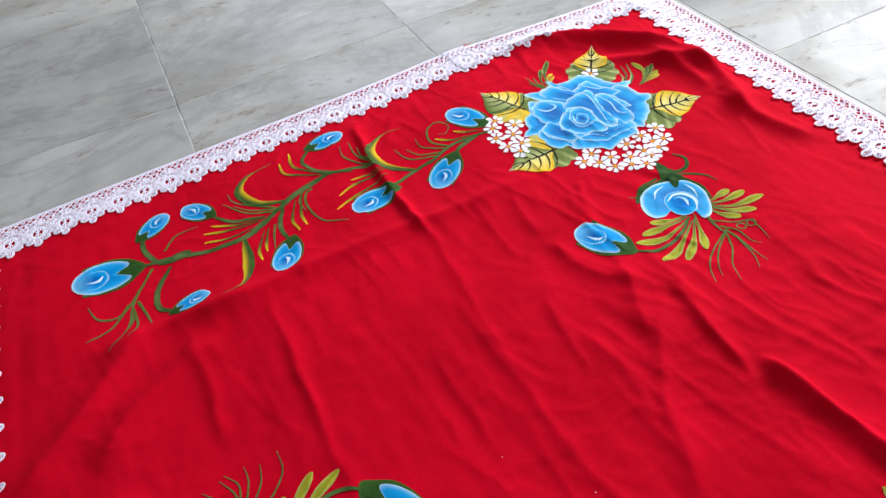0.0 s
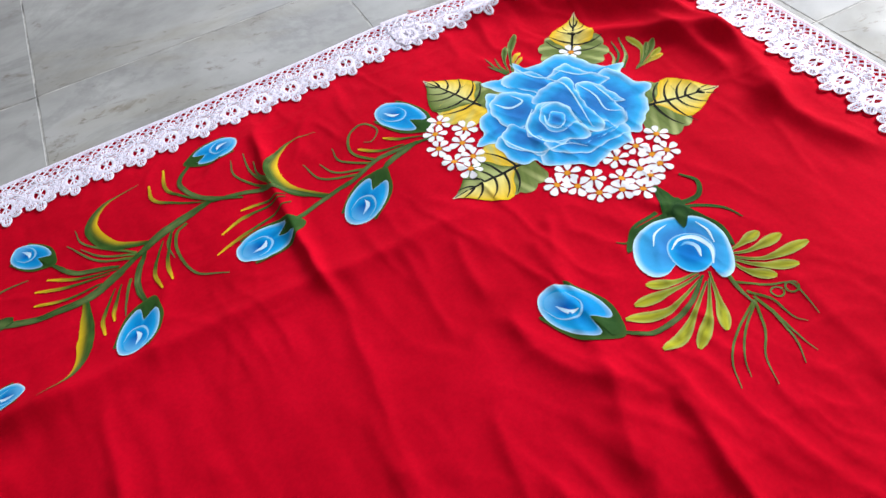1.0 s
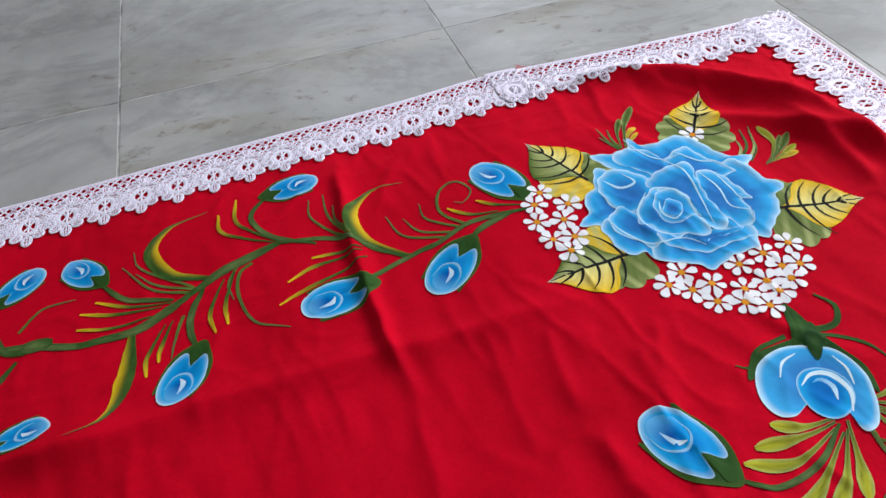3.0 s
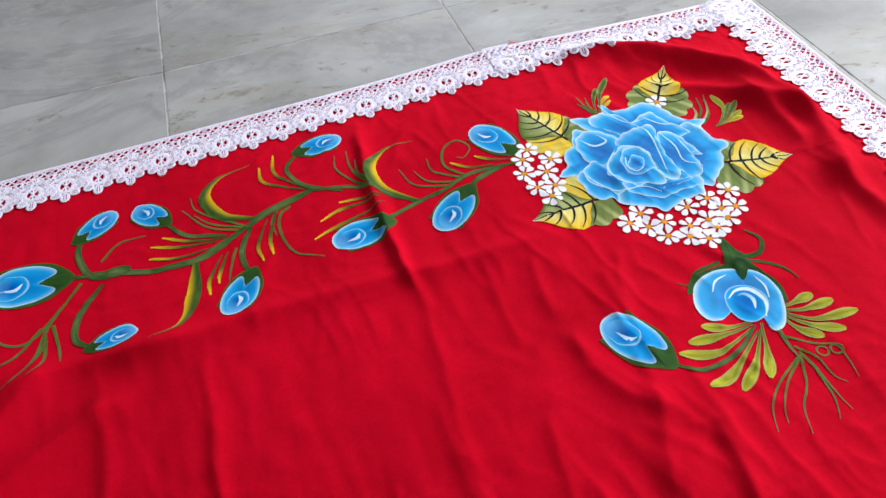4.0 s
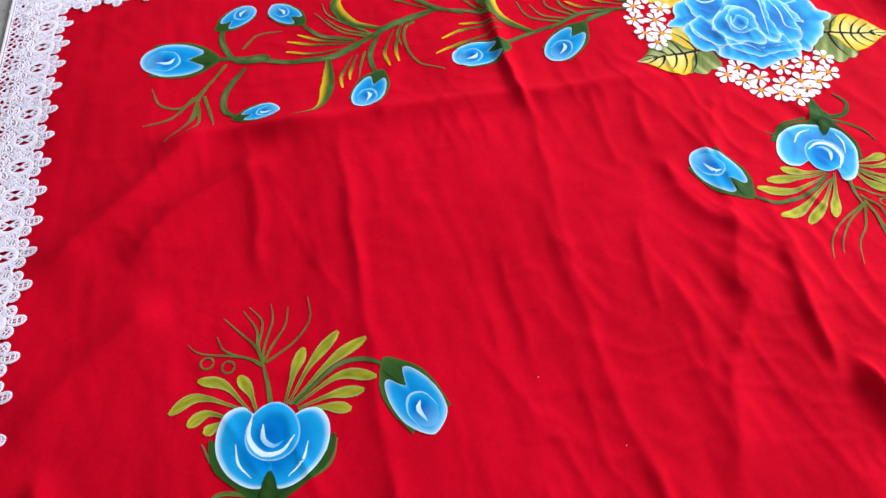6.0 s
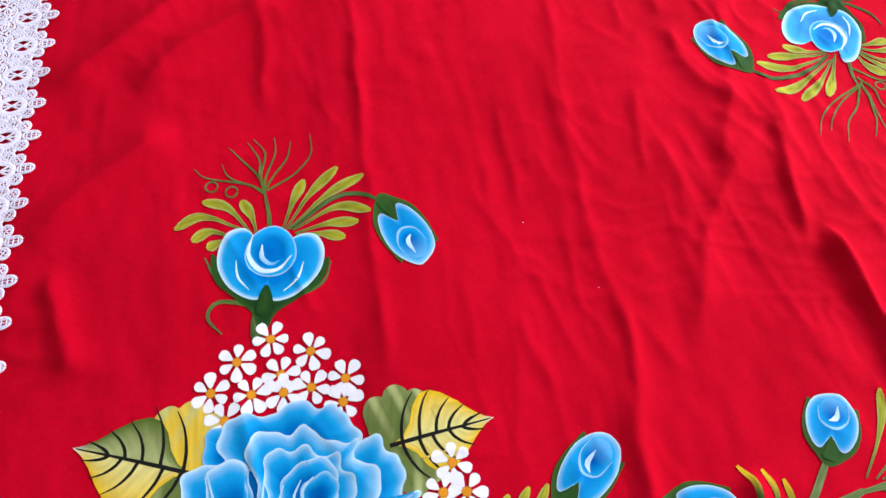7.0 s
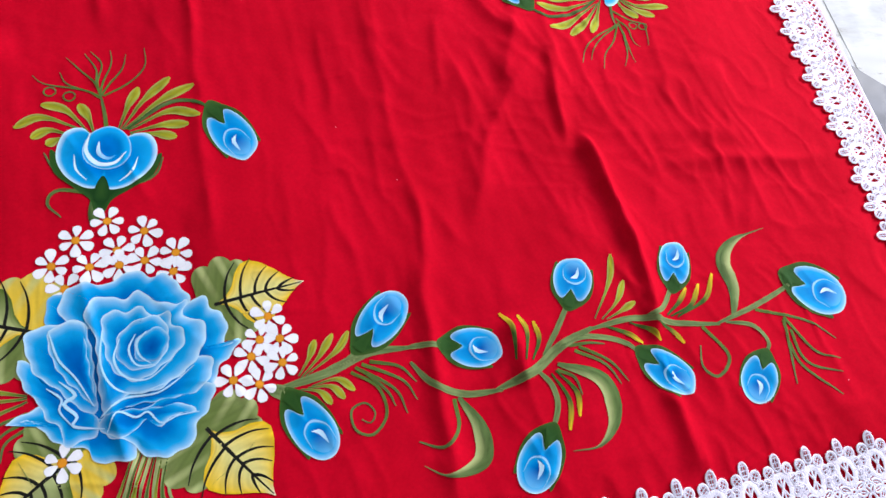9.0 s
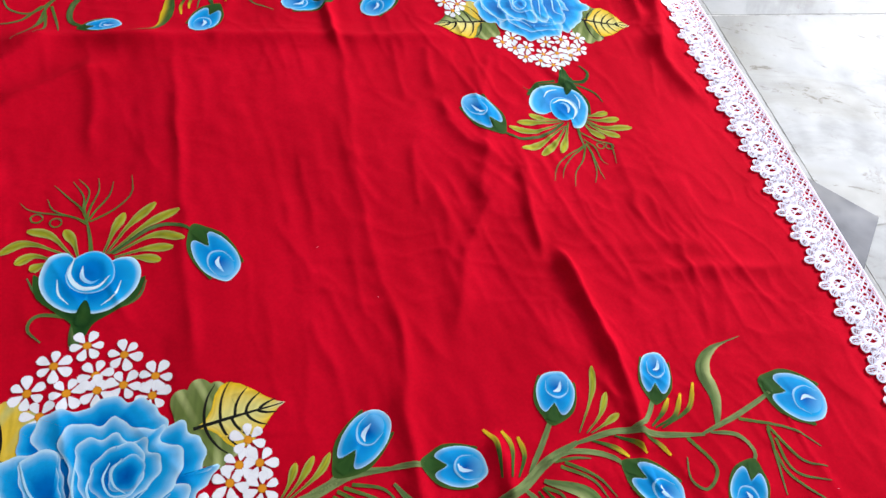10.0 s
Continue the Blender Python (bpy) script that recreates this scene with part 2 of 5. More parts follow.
# ---- the painted cloth: outline, folds and creases ----
def outline(a, b):
    """Place on the floor of the cloth's point (a, b): a from its west to its east hem, b from south to north."""
    west = -0.688 - 0.045 * (1 - b)
    east = 0.586 - 0.044 * (1 - b) - 0.006 * b * (1 - b)
    x = west * (1 - a) + east * a
    k = np.clip((x - 0.14) / 0.46, 0, 1)
    north = 0.502 + 0.006 * np.exp(-((x - 0.16) / 0.1) ** 2) - 0.028 * k * k * (3 - 2 * k)
    return x, -0.745 * (1 - b) + north * b


FOLDS = []


def fold(x0, y0, x1, y1, height, width, bend=0.0):
    """A ridge (or, with a negative height, a trough) that dies out at both ends."""
    FOLDS.append((x0, y0, x1, y1, height, width, bend))


def drift(u, v, seed):
    """Smooth noise between -1 and 1 with cells of size 1."""
    table = np.random.RandomState(seed).uniform(-1, 1, (64, 64))
    i, j = np.floor(u).astype(int), np.floor(v).astype(int)
    p, q = u - i, v - j
    p, q = p * p * (3 - 2 * p), q * q * (3 - 2 * q)
    a, b = table[j % 64, i % 64], table[j % 64, (i + 1) % 64]
    c, d = table[(j + 1) % 64, i % 64], table[(j + 1) % 64, (i + 1) % 64]
    return (a * (1 - p) + b * p) * (1 - q) + (c * (1 - p) + d * p) * q


def crinkle(x, y, bearing, across, along, seed):
    """Sharp little ridges that run on one bearing, broken and wandering."""
    c, n = math.cos(radians(bearing)), math.sin(radians(bearing))
    p, q = x * c + y * n, -x * n + y * c
    q = q + 0.012 * drift(x / 0.06, y / 0.06, seed + 1) + 0.004 * drift(x / 0.02, y / 0.02, seed + 2)
    ridge = 1 - np.abs(drift(q / across, p / along, seed))
    return np.clip((ridge - 0.55) / 0.45, 0, 1) ** 2 * np.clip(0.35 + 1.2 * drift(x / 0.13, y / 0.13, seed + 3), 0, 1)


def raw_rise(x0, y0):
    """Height of the cloth over the floor, worked out fold by fold."""
    x0, y0 = np.asarray(x0, float), np.asarray(y0, float)
    x = x0 + 0.0035 * drift(x0 / 0.05, y0 / 0.05, 1) + 0.0014 * drift(x0 / 0.018, y0 / 0.018, 2)
    y = y0 + 0.0035 * drift(x0 / 0.05, y0 / 0.05, 3)
    z = np.zeros_like(x + y)
    for xa, ya, xb, yb, height, width, bend in FOLDS:
        dx, dy = xb - xa, yb - ya
        length = math.hypot(dx, dy)
        s = ((x - xa) * dx + (y - ya) * dy) / length ** 2
        d = ((x - xa) * -dy + (y - ya) * dx) / length - bend * length * (1 - (2 * s - 1) ** 2)
        fade = np.clip(np.minimum(s + 0.15, 1.15 - s) / 0.3, 0, 1)
        z = z + height * fade * fade * (3 - 2 * fade) * np.exp(-np.abs(d / width) ** 1.5)
    # loose, slow undulation of the whole sheet, and fine creases
    x, y = x0, y0
    z = z + 0.0022 * np.sin(13.0 * x + 7.0 * y + 1.0) * np.sin(5.0 * x - 9.0 * y) + 0.0016 * np.sin(24 * x - 9 * y + 2 * np.sin(6 * y)) * np.sin(7 * x + 5 * y)
    z = z + 0.0018 * crinkle(x, y, -80, 0.030, 0.14, 20) * np.clip(0.7 + 1.6 * x, 0.25, 1) + 0.0009 * crinkle(x, y, -68, 0.019, 0.08, 30) * np.clip(0.6 + 2 * x, 0.3, 1.2)
    z = z + 0.0014 * crinkle(x, y, 35, 0.035, 0.12, 40) * np.clip(-1.5 * x + 2.5 * y, 0, 1) + 0.0008 * crinkle(x, y, -8, 0.022, 0.07, 50)
    z = z + 0.00035 * drift(x / 0.014, y / 0.020, 5)
    hem = np.minimum(np.minimum(x + 0.70 + 0.03 * (0.5 - y), 0.585 - 0.03 * (0.5 - y) - x), np.minimum(0.50 - y, y + 0.745))
    flat = np.clip(hem / 0.10, 0.12, 1)
    return 0.0016 + np.maximum(0.0034 + 1.35 * z, 0.0) * flat


fold(0.132, -0.262, 0.146, -0.400, 0.0095, 0.0085, 0.004)
fold(0.145, -0.392, 0.138, -0.510, 0.008, 0.009, 0.04)
fold(-0.095, -0.030, -0.089, -0.373, 0.00165, 0.007, -0.014)
fold(0.089, -0.150, -0.020, -0.330, 0.004, 0.013, -0.062)
fold(-0.087, -0.304, -0.104, -0.410, 0.0032, 0.008, 0.02)
fold(0.217, -0.312, 0.438, -0.330, 0.0035, 0.012, 0.01)
fold(0.122, -0.130, 0.110, -0.250, 0.0035, 0.007, -0.01)
fold(0.136, -0.122, 0.105, -0.271, 0.0022, 0.008, -0.020)
fold(-0.295, 0.040, -0.304, -0.318, 0.00165, 0.007, -0.011)
fold(-0.435, -0.341, -0.396, -0.558, 0.00193, 0.008, -0.010)
fold(-0.159, -0.076, -0.160, -0.182, 0.0011, 0.006, -0.004)
fold(-0.109, -0.402, -0.118, -0.620, 0.005, 0.01, 0.024)
fold(-0.022, -0.469, -0.019, -0.536, 0.006, 0.01, -0.013)
fold(0.133, -0.573, 0.133, -0.654, 0.005, 0.01, -0.000)
fold(0.329, -0.317, 0.304, -0.408, 0.00165, 0.009, 0.050)
fold(0.276, -0.098, 0.269, -0.225, 0.00138, 0.008, 0.022)
fold(-0.226, -0.263, -0.228, -0.337, 0.0011, 0.006, 0.019)
fold(-0.004, -0.143, -0.008, -0.255, 0.00165, 0.009, 0.084)
fold(0.153, -0.261, 0.349, -0.291, 0.0025, 0.02, 0.030)
fold(-0.065, 0.375, -0.073, 0.120, 0.0062, 0.0065, -0.021)
fold(-0.073, 0.103, -0.091, -0.105, 0.00165, 0.007, 0.008)
fold(-0.363, 0.154, 0.064, 0.134, 0.006, 0.016, 0.007)
fold(-0.505, 0.152, -0.320, 0.154, 0.006, 0.018, 0.018)
fold(-0.299, 0.130, -0.301, -0.075, 0.00165, 0.007, -0.000)
fold(-0.518, 0.012, -0.384, 0.107, 0.007, 0.02, 0.055)
fold(-0.400, 0.113, -0.398, -0.041, 0.00138, 0.009, -0.004)
fold(0.121, 0.065, 0.110, 0.001, 0.00275, 0.009, -0.031)
fold(0.053, 0.006, 0.095, -0.103, 0.0032, 0.010, -0.134)
fold(0.092, -0.075, 0.057, -0.170, 0.0032, 0.010, 0.006)
fold(0.005, 0.128, -0.003, 0.020, 0.00138, 0.006, -0.025)
fold(-0.008, -0.066, -0.026, -0.173, 0.00165, 0.007, -0.039)
fold(-0.089, -0.100, -0.081, -0.154, 0.00138, 0.006, -0.036)
fold(0.054, 0.109, 0.045, 0.034, 0.00165, 0.007, -0.023)
fold(0.252, 0.444, 0.473, 0.221, 0.017, 0.021, 0.166)
fold(0.330, 0.330, 0.480, 0.170, 0.007, 0.014, 0.10)
fold(0.470, 0.229, 0.433, 0.073, 0.009, 0.018, 0.076)
fold(0.434, 0.280, 0.431, 0.143, 0.006, 0.012, 0.036)
fold(0.440, 0.117, 0.455, -0.024, 0.006, 0.014, -0.063)
fold(-0.611, 0.017, -0.452, 0.160, 0.007, 0.022, -0.032)
fold(-0.612, -0.156, -0.500, -0.060, 0.006, 0.022, 0.061)
fold(-0.598, -0.207, -0.572, -0.299, 0.005, 0.014, -0.025)
fold(-0.398, 0.079, -0.399, -0.022, 0.0011, 0.008, 0.035)
fold(0.127, -0.265, 0.129, -0.328, 0.003, 0.01, -0.008)
fold(-0.186, -0.299, -0.167, -0.370, 0.0011, 0.006, 0.005)
fold(0.147, 0.087, 0.118, 0.016, 0.0022, 0.008, -0.010)
fold(-0.061, 0.401, -0.073, 0.153, 0.00165, 0.007, 0.001)
fold(0.198, 0.188, 0.167, 0.112, 0.00165, 0.006, 0.157)
rnd = random.Random(11)
for _ in range(110):
    x, y = rnd.uniform(-0.62, 0.52), rnd.uniform(-0.66, 0.44)
    a = radians(rnd.gauss(-80, 13))
    n = rnd.uniform(0.04, 0.20)
    fold(x, y, x + n * math.cos(a), y + n * math.sin(a), rnd.uniform(0.0003, 0.0008) * (1.3 if x > -0.1 else 0.8), rnd.uniform(0.003, 0.0055), rnd.uniform(-0.05, 0.05))


# the heights on a fine grid, between which rise() runs straight
GX0, GY0, GSTEP = -0.78, -0.80, 0.003
GX, GY = np.meshgrid(GX0 + GSTEP * np.arange(480), GY0 + GSTEP * np.arange(460))
HEIGHTS = raw_rise(GX, GY)


def rise(x, y):
    """Height of the cloth over the floor."""
    u, v = (np.asarray(x, float) - GX0) / GSTEP, (np.asarray(y, float) - GY0) / GSTEP
    i, j = np.clip(u.astype(int), 0, 478), np.clip(v.astype(int), 0, 458)
    p, q = u - i, v - j
    return (HEIGHTS[j, i] * (1 - p) + HEIGHTS[j, i + 1] * p) * (1 - q) + (HEIGHTS[j + 1, i] * (1 - p) + HEIGHTS[j + 1, i + 1] * p) * q


# ---- colours of the fabric paint ----
RIM, SKY, BLUE, DEEP = (0.68, 0.87, 0.97), (0.016, 0.36, 0.76), (0.002, 0.18, 0.56), (0.001, 0.065, 0.35)
WHITE, ORANGE, BLACK = (0.90, 0.89, 0.93), (0.78, 0.30, 0.012), (0.012, 0.012, 0.01)
FOREST, MOSS, OLIVE, PALE, YELLOW, LIME = (0.010, 0.050, 0.009), (0.028, 0.085, 0.013), (0.095, 0.15, 0.022), (0.50, 0.54, 0.22), (0.78, 0.50, 0.008), (0.40, 0.39, 0.012)
GREYED, SAGE = (0.11, 0.16, 0.055), (0.105, 0.165, 0.05)


def lerp(a, b, k):
    k = np.clip(np.asarray(k, float), 0, 1)[..., None]
    return np.asarray(a, float) * (1 - k) + np.asarray(b, float) * k


def tones(stops, k):
    """Colour at k along a list of (position, colour) in rising order."""
    pos = [p for p, _ in stops]
    return np.stack([np.interp(k, pos, [c[i] for _, c in stops]) for i in range(3)], -1)


def spline(points, step=0.004, closed=False):
    """A smooth line through a few points, with even steps."""
    p = np.asarray(points, float)
    if len(p) == 2:
        p = np.array([p[0], (p[0] + p[1]) / 2, p[1]])
    ext = np.vstack([p[-1:], p, p[:2]]) if closed else np.vstack([2 * p[0] - p[1], p, 2 * p[-1] - p[-2]])
    out = []
    for i in range(1, len(ext) - 2):
        t = np.linspace(0, 1, 12, endpoint=False)[:, None]
        a, b, c, d = ext[i - 1], ext[i], ext[i + 1], ext[i + 2]
        out.append(0.5 * (2 * b + (c - a) * t + (2 * a - 5 * b + 4 * c - d) * t ** 2 + (3 * b - a - 3 * c + d) * t ** 3))
    out = np.vstack(out + [p[:1] if closed else p[-1:]])
    run = np.concatenate([[0], np.cumsum(np.hypot(*np.diff(out, axis=0).T))])
    n = max(4, int(run[-1] / step) + 1)
    s = np.linspace(0, run[-1], n)
    return np.stack([np.interp(s, run, out[:, 0]), np.interp(s, run, out[:, 1])], -1)


def sheet(name, grid, colours, layer, parent, mat=None, lift=None, label="", close=False):
    """A skin of paint on the cloth from a grid of places (rows, columns, 2), lying a hair over the cloth."""
    rows, cols = grid.shape[:2]
    xy = grid.reshape(-1, 2)
    z = rise(xy[:, 0], xy[:, 1]) + 0.0006 + layer * 0.00004
    if lift is not None:
        z = z + np.asarray(lift).reshape(-1)
    verts = np.column_stack([xy, z])
    idx = np.arange(rows * cols).reshape(rows, cols)
    if close:
        idx = np.column_stack([idx, idx[:, :1]])
    faces = np.stack([idx[:-1, :-1], idx[:-1, 1:], idx[1:, 1:], idx[1:, :-1]], -1).reshape(-1, 4)
    # all faces look up
    a, b, c = (verts[faces[:, k], :2] for k in range(3))
    turn = np.sum((b[:, 0] - a[:, 0]) * (c[:, 1] - a[:, 1]) - (b[:, 1] - a[:, 1]) * (c[:, 0] - a[:, 0]))
    if turn < 0:
        faces = faces[:, ::-1]
    me = bpy.data.meshes.new(name)
    me.from_pydata(verts.tolist(), [], faces.tolist())
    if colours is not None:
        att = me.color_attributes.new("paint", "FLOAT_COLOR", "POINT")
        rgba = np.ones((len(verts), 4), np.float32)
        rgba[:, :3] = np.asarray(colours).reshape(-1, 3)
        att.data.foreach_set("color", rgba.ravel())
    me.materials.append(mat or PAINT)
    me.shade_smooth()
    ob = new(name, me)
    ob.parent = parent
    return tagged(ob, label)


def ribbon(points, widths, step=0.003, across=7):
    """Places of a brush stroke: widths are its full widths, spread evenly along it."""
    p = spline(points, step)
    s = np.linspace(0, 1, len(p))
    d = np.gradient(p, axis=0)
    d /= np.maximum(np.hypot(d[:, 0], d[:, 1]), 1e-9)[:, None]
    w = np.interp(s, np.linspace(0, 1, len(widths)), widths)
    side = np.stack([-d[:, 1], d[:, 0]], -1)
    v = np.linspace(-0.5, 0.5, across)
    return p[:, None] + side[:, None] * (w[:, None] * v[None])[..., None], s, v


def stroke(name, points, widths, start, end, layer, parent, edge=None, mid=None, side=None):
    """One stroke of the brush, its colour running from start (through mid) to end, with lighter or darker margins."""
    g, s, v = ribbon(points, widths)
    col = tones([(0, start), (1, end)] if mid is None else [(0, start), (0.5, mid), (1, end)], s)[:, None].repeat(len(v), 1)
    streak = np.random.RandomState(int(abs(g[0, 0, 0]) * 1e5) % 9999).uniform(-1, 1, (len(s) // 3 + 2, len(v)))
    streak = np.stack([np.interp(np.arange(len(s)) / 3, np.arange(len(streak)), streak[:, k]) for k in range(len(v))], -1)
    col = np.clip(col * (1 + (0.08 if name in ("highlight", "vein") else 0.36) * streak[..., None]), 0, 1)
    if edge is not None:
        col = lerp(col, np.broadcast_to(edge, col.shape), 0.55 * (np.abs(v) * 2)[None].repeat(len(s), 0) ** 3)
    if side is not None:
        col = lerp(col, np.broadcast_to(side, col.shape), np.clip(v * 2 + 0.1, 0, 1)[None].repeat(len(s), 0) * np.sin(np.pi * np.clip(s, 0, 1))[:, None])
    return sheet(name, g, col, layer, parent)


def blob(name, edge, focus, stops, layer, parent, step=0.0024, toward=None, label=""):
    """A filled patch with a colour ring by ring from its rim (1) to its focus (0)."""
    edge, focus = np.asarray(edge), np.asarray(focus, float)
    rings = max(6, int(np.hypot(*(edge - focus).T).max() / step))
    k = np.linspace(0.0, 1, rings) ** 0.85
    g = focus + (edge - focus)[None] * k[:, None, None]
    col = tones(stops, k)[:, None].repeat(len(edge), 1)
    if toward is not None:
        way, colour, amount = toward
        q = (g - focus) @ np.asarray(way, float)
        col = lerp(col, np.broadcast_to(colour, col.shape), amount * np.clip(q / max(1e-6, q.max()), 0, 1) ** 1.3)
    return sheet(name, g, col, layer, parent, label=label)


class Axes:
    """A motif's own frame: u along it from its base to its tip, v to its left."""

    def __init__(self, base, tip):
        self.o, d = np.asarray(base, float), np.asarray(tip, float) - np.asarray(base, float)
        self.n = float(np.hypot(*d))
        self.u = d / self.n
        self.v = np.array([-self.u[1], self.u[0]])

    def __call__(self, *uv):
        q = np.asarray(uv, float) * self.n
        return self.o + q[..., :1] * self.u + q[..., 1:] * self.v


def bud(base, tip, wide=0.31, swirl=1, layer=4):
    """A painted rosebud: green calyx behind, two blue petals that part at the foot, a rolled heart with a white crescent."""
    f = Axes(base, tip)
    w, a = wide, swirl
    j = random.uniform(-0.05, 0.05)
    calyx = blob("painted_bud", spline(f((-0.24, 0.02), (-0.06, w * 0.62), (0.16, w * 1.04), (0.42, w * 1.15), (0.66, w * 1.08), (0.84, w * 0.95), (0.6, w * 0.5), (0.6, -w * 0.5), (0.84, -w * 0.95),
                 (0.66, -w * 1.08), (0.42, -w * 1.15), (0.16, -w * 1.04), (-0.06, -w * 0.62)), 0.003, True), f((0.2, 0.0))[0], [(0, MOSS), (0.7, lerp(MOSS, FOREST, 0.5)), (1, lerp(MOSS, OLIVE, 0.3))], layer, CLOTH)
    edge = spline(f((0.24, 0.0), (0.03, w * 0.40), (0.10, w * 0.72), (0.34, w * 0.98), (0.64, w), (0.88, w * 0.68), (1.0, 0.04 * a), (0.94, -w * 0.55), (0.68, -w * 0.98), (0.36, -w),
                    (0.10, -w * 0.72), (0.05, -w * 0.40)), 0.0025, True)
    blob("petal", edge, f((0.48, 0.0))[0], [(0, BLUE), (0.5, lerp(BLUE, SKY, 0.5)), (0.80, SKY), (0.94, lerp(SKY, RIM, 0.35)), (1, lerp(SKY, RIM, 0.9))], layer + 5, calyx, toward=(-f.u, DEEP, 0.30))
    turn = np.linspace(0, 2 * np.pi, 40)
    heart = f(*np.stack([0.66 + 0.25 * np.cos(turn), (0.05 + 0.60 * np.sin(turn)) * w * a], -1))
    blob("heart", heart, f((0.60, w * 0.1 * a))[0], [(0, DEEP), (0.5, BLUE), (0.85, lerp(BLUE, SKY, 0.6)), (1, SKY)], layer + 8, calyx, toward=(f.u, lerp(SKY, RIM, 0.3), 0.6))
    stroke("highlight", f((0.86, w * 0.58 * a), (0.58, w * 0.64 * a), (0.40, w * 0.15 * a), (0.48, -w * 0.45 * a), (0.74, -w * 0.58 * a)), [0.0004, 0.0010, 0.0026, 0.0014, 0.0004], lerp(SKY, RIM, 0.45), lerp(SKY, RIM, 0.35), layer + 10, calyx)
    stroke("highlight", f((0.50 + j, -w * 0.12 * a), (0.58 + j, w * 0.18 * a), (0.78 + j, w * 0.20 * a)), [0.0006, 0.0050, 0.0034, 0.0006], RIM, lerp(SKY, RIM, 0.5), layer + 10, calyx)
    blob("sepal", spline(f((-0.12, -w * 0.30), (-0.12, w * 0.30), (0.05, w * 0.20), (0.27, w * 0.02), (0.05, -w * 0.20)), 0.003, True), f((0.02, 0.0))[0], [(0, lerp(MOSS, FOREST, 0.4)), (1, MOSS)], layer + 12, calyx)
    return calyx


def daisy(x, y, r, turn, petals=6, layer=9):
    """A small white painted blossom with an orange eye."""
    centre = np.array([x, y])
    layer = layer + random.uniform(0, 4)
    eye = blob("painted_daisy", centre + r * 0.25 * np.stack([np.cos(t := np.linspace(0, 2 * np.pi, 15)), np.sin(t)], -1), centre, [(0, ORANGE), (0.7, ORANGE), (1, lerp(ORANGE, (0.35, 0.08, 0.0), 0.5))],
               layer + 2, CLOTH, 0.002, label="white daisy with an orange eye painted on the red cloth")
    for k in range(petals):
        a = radians(turn) + 2 * math.pi * k / petals + random.uniform(-0.10, 0.10)
        n = r * random.uniform(0.9, 1.08)
        f = Axes(centre + 0.2 * r * np.array([math.cos(a), math.sin(a)]), centre + n * np.array([math.cos(a), math.sin(a)]))
        blob("petal", spline(f((0, 0), (0.3, 0.2), (0.66, 0.36), (0.95, 0.25), (1.0, 0.0), (0.95, -0.25), (0.66, -0.36), (0.3, -0.2)), 0.003, True), f((0.6, 0))[0],
             [(0, WHITE), (0.85, WHITE), (1, lerp(WHITE, (0.55, 0.5, 0.6), 0.25))], layer + 1, eye, 0.004)
    return eye


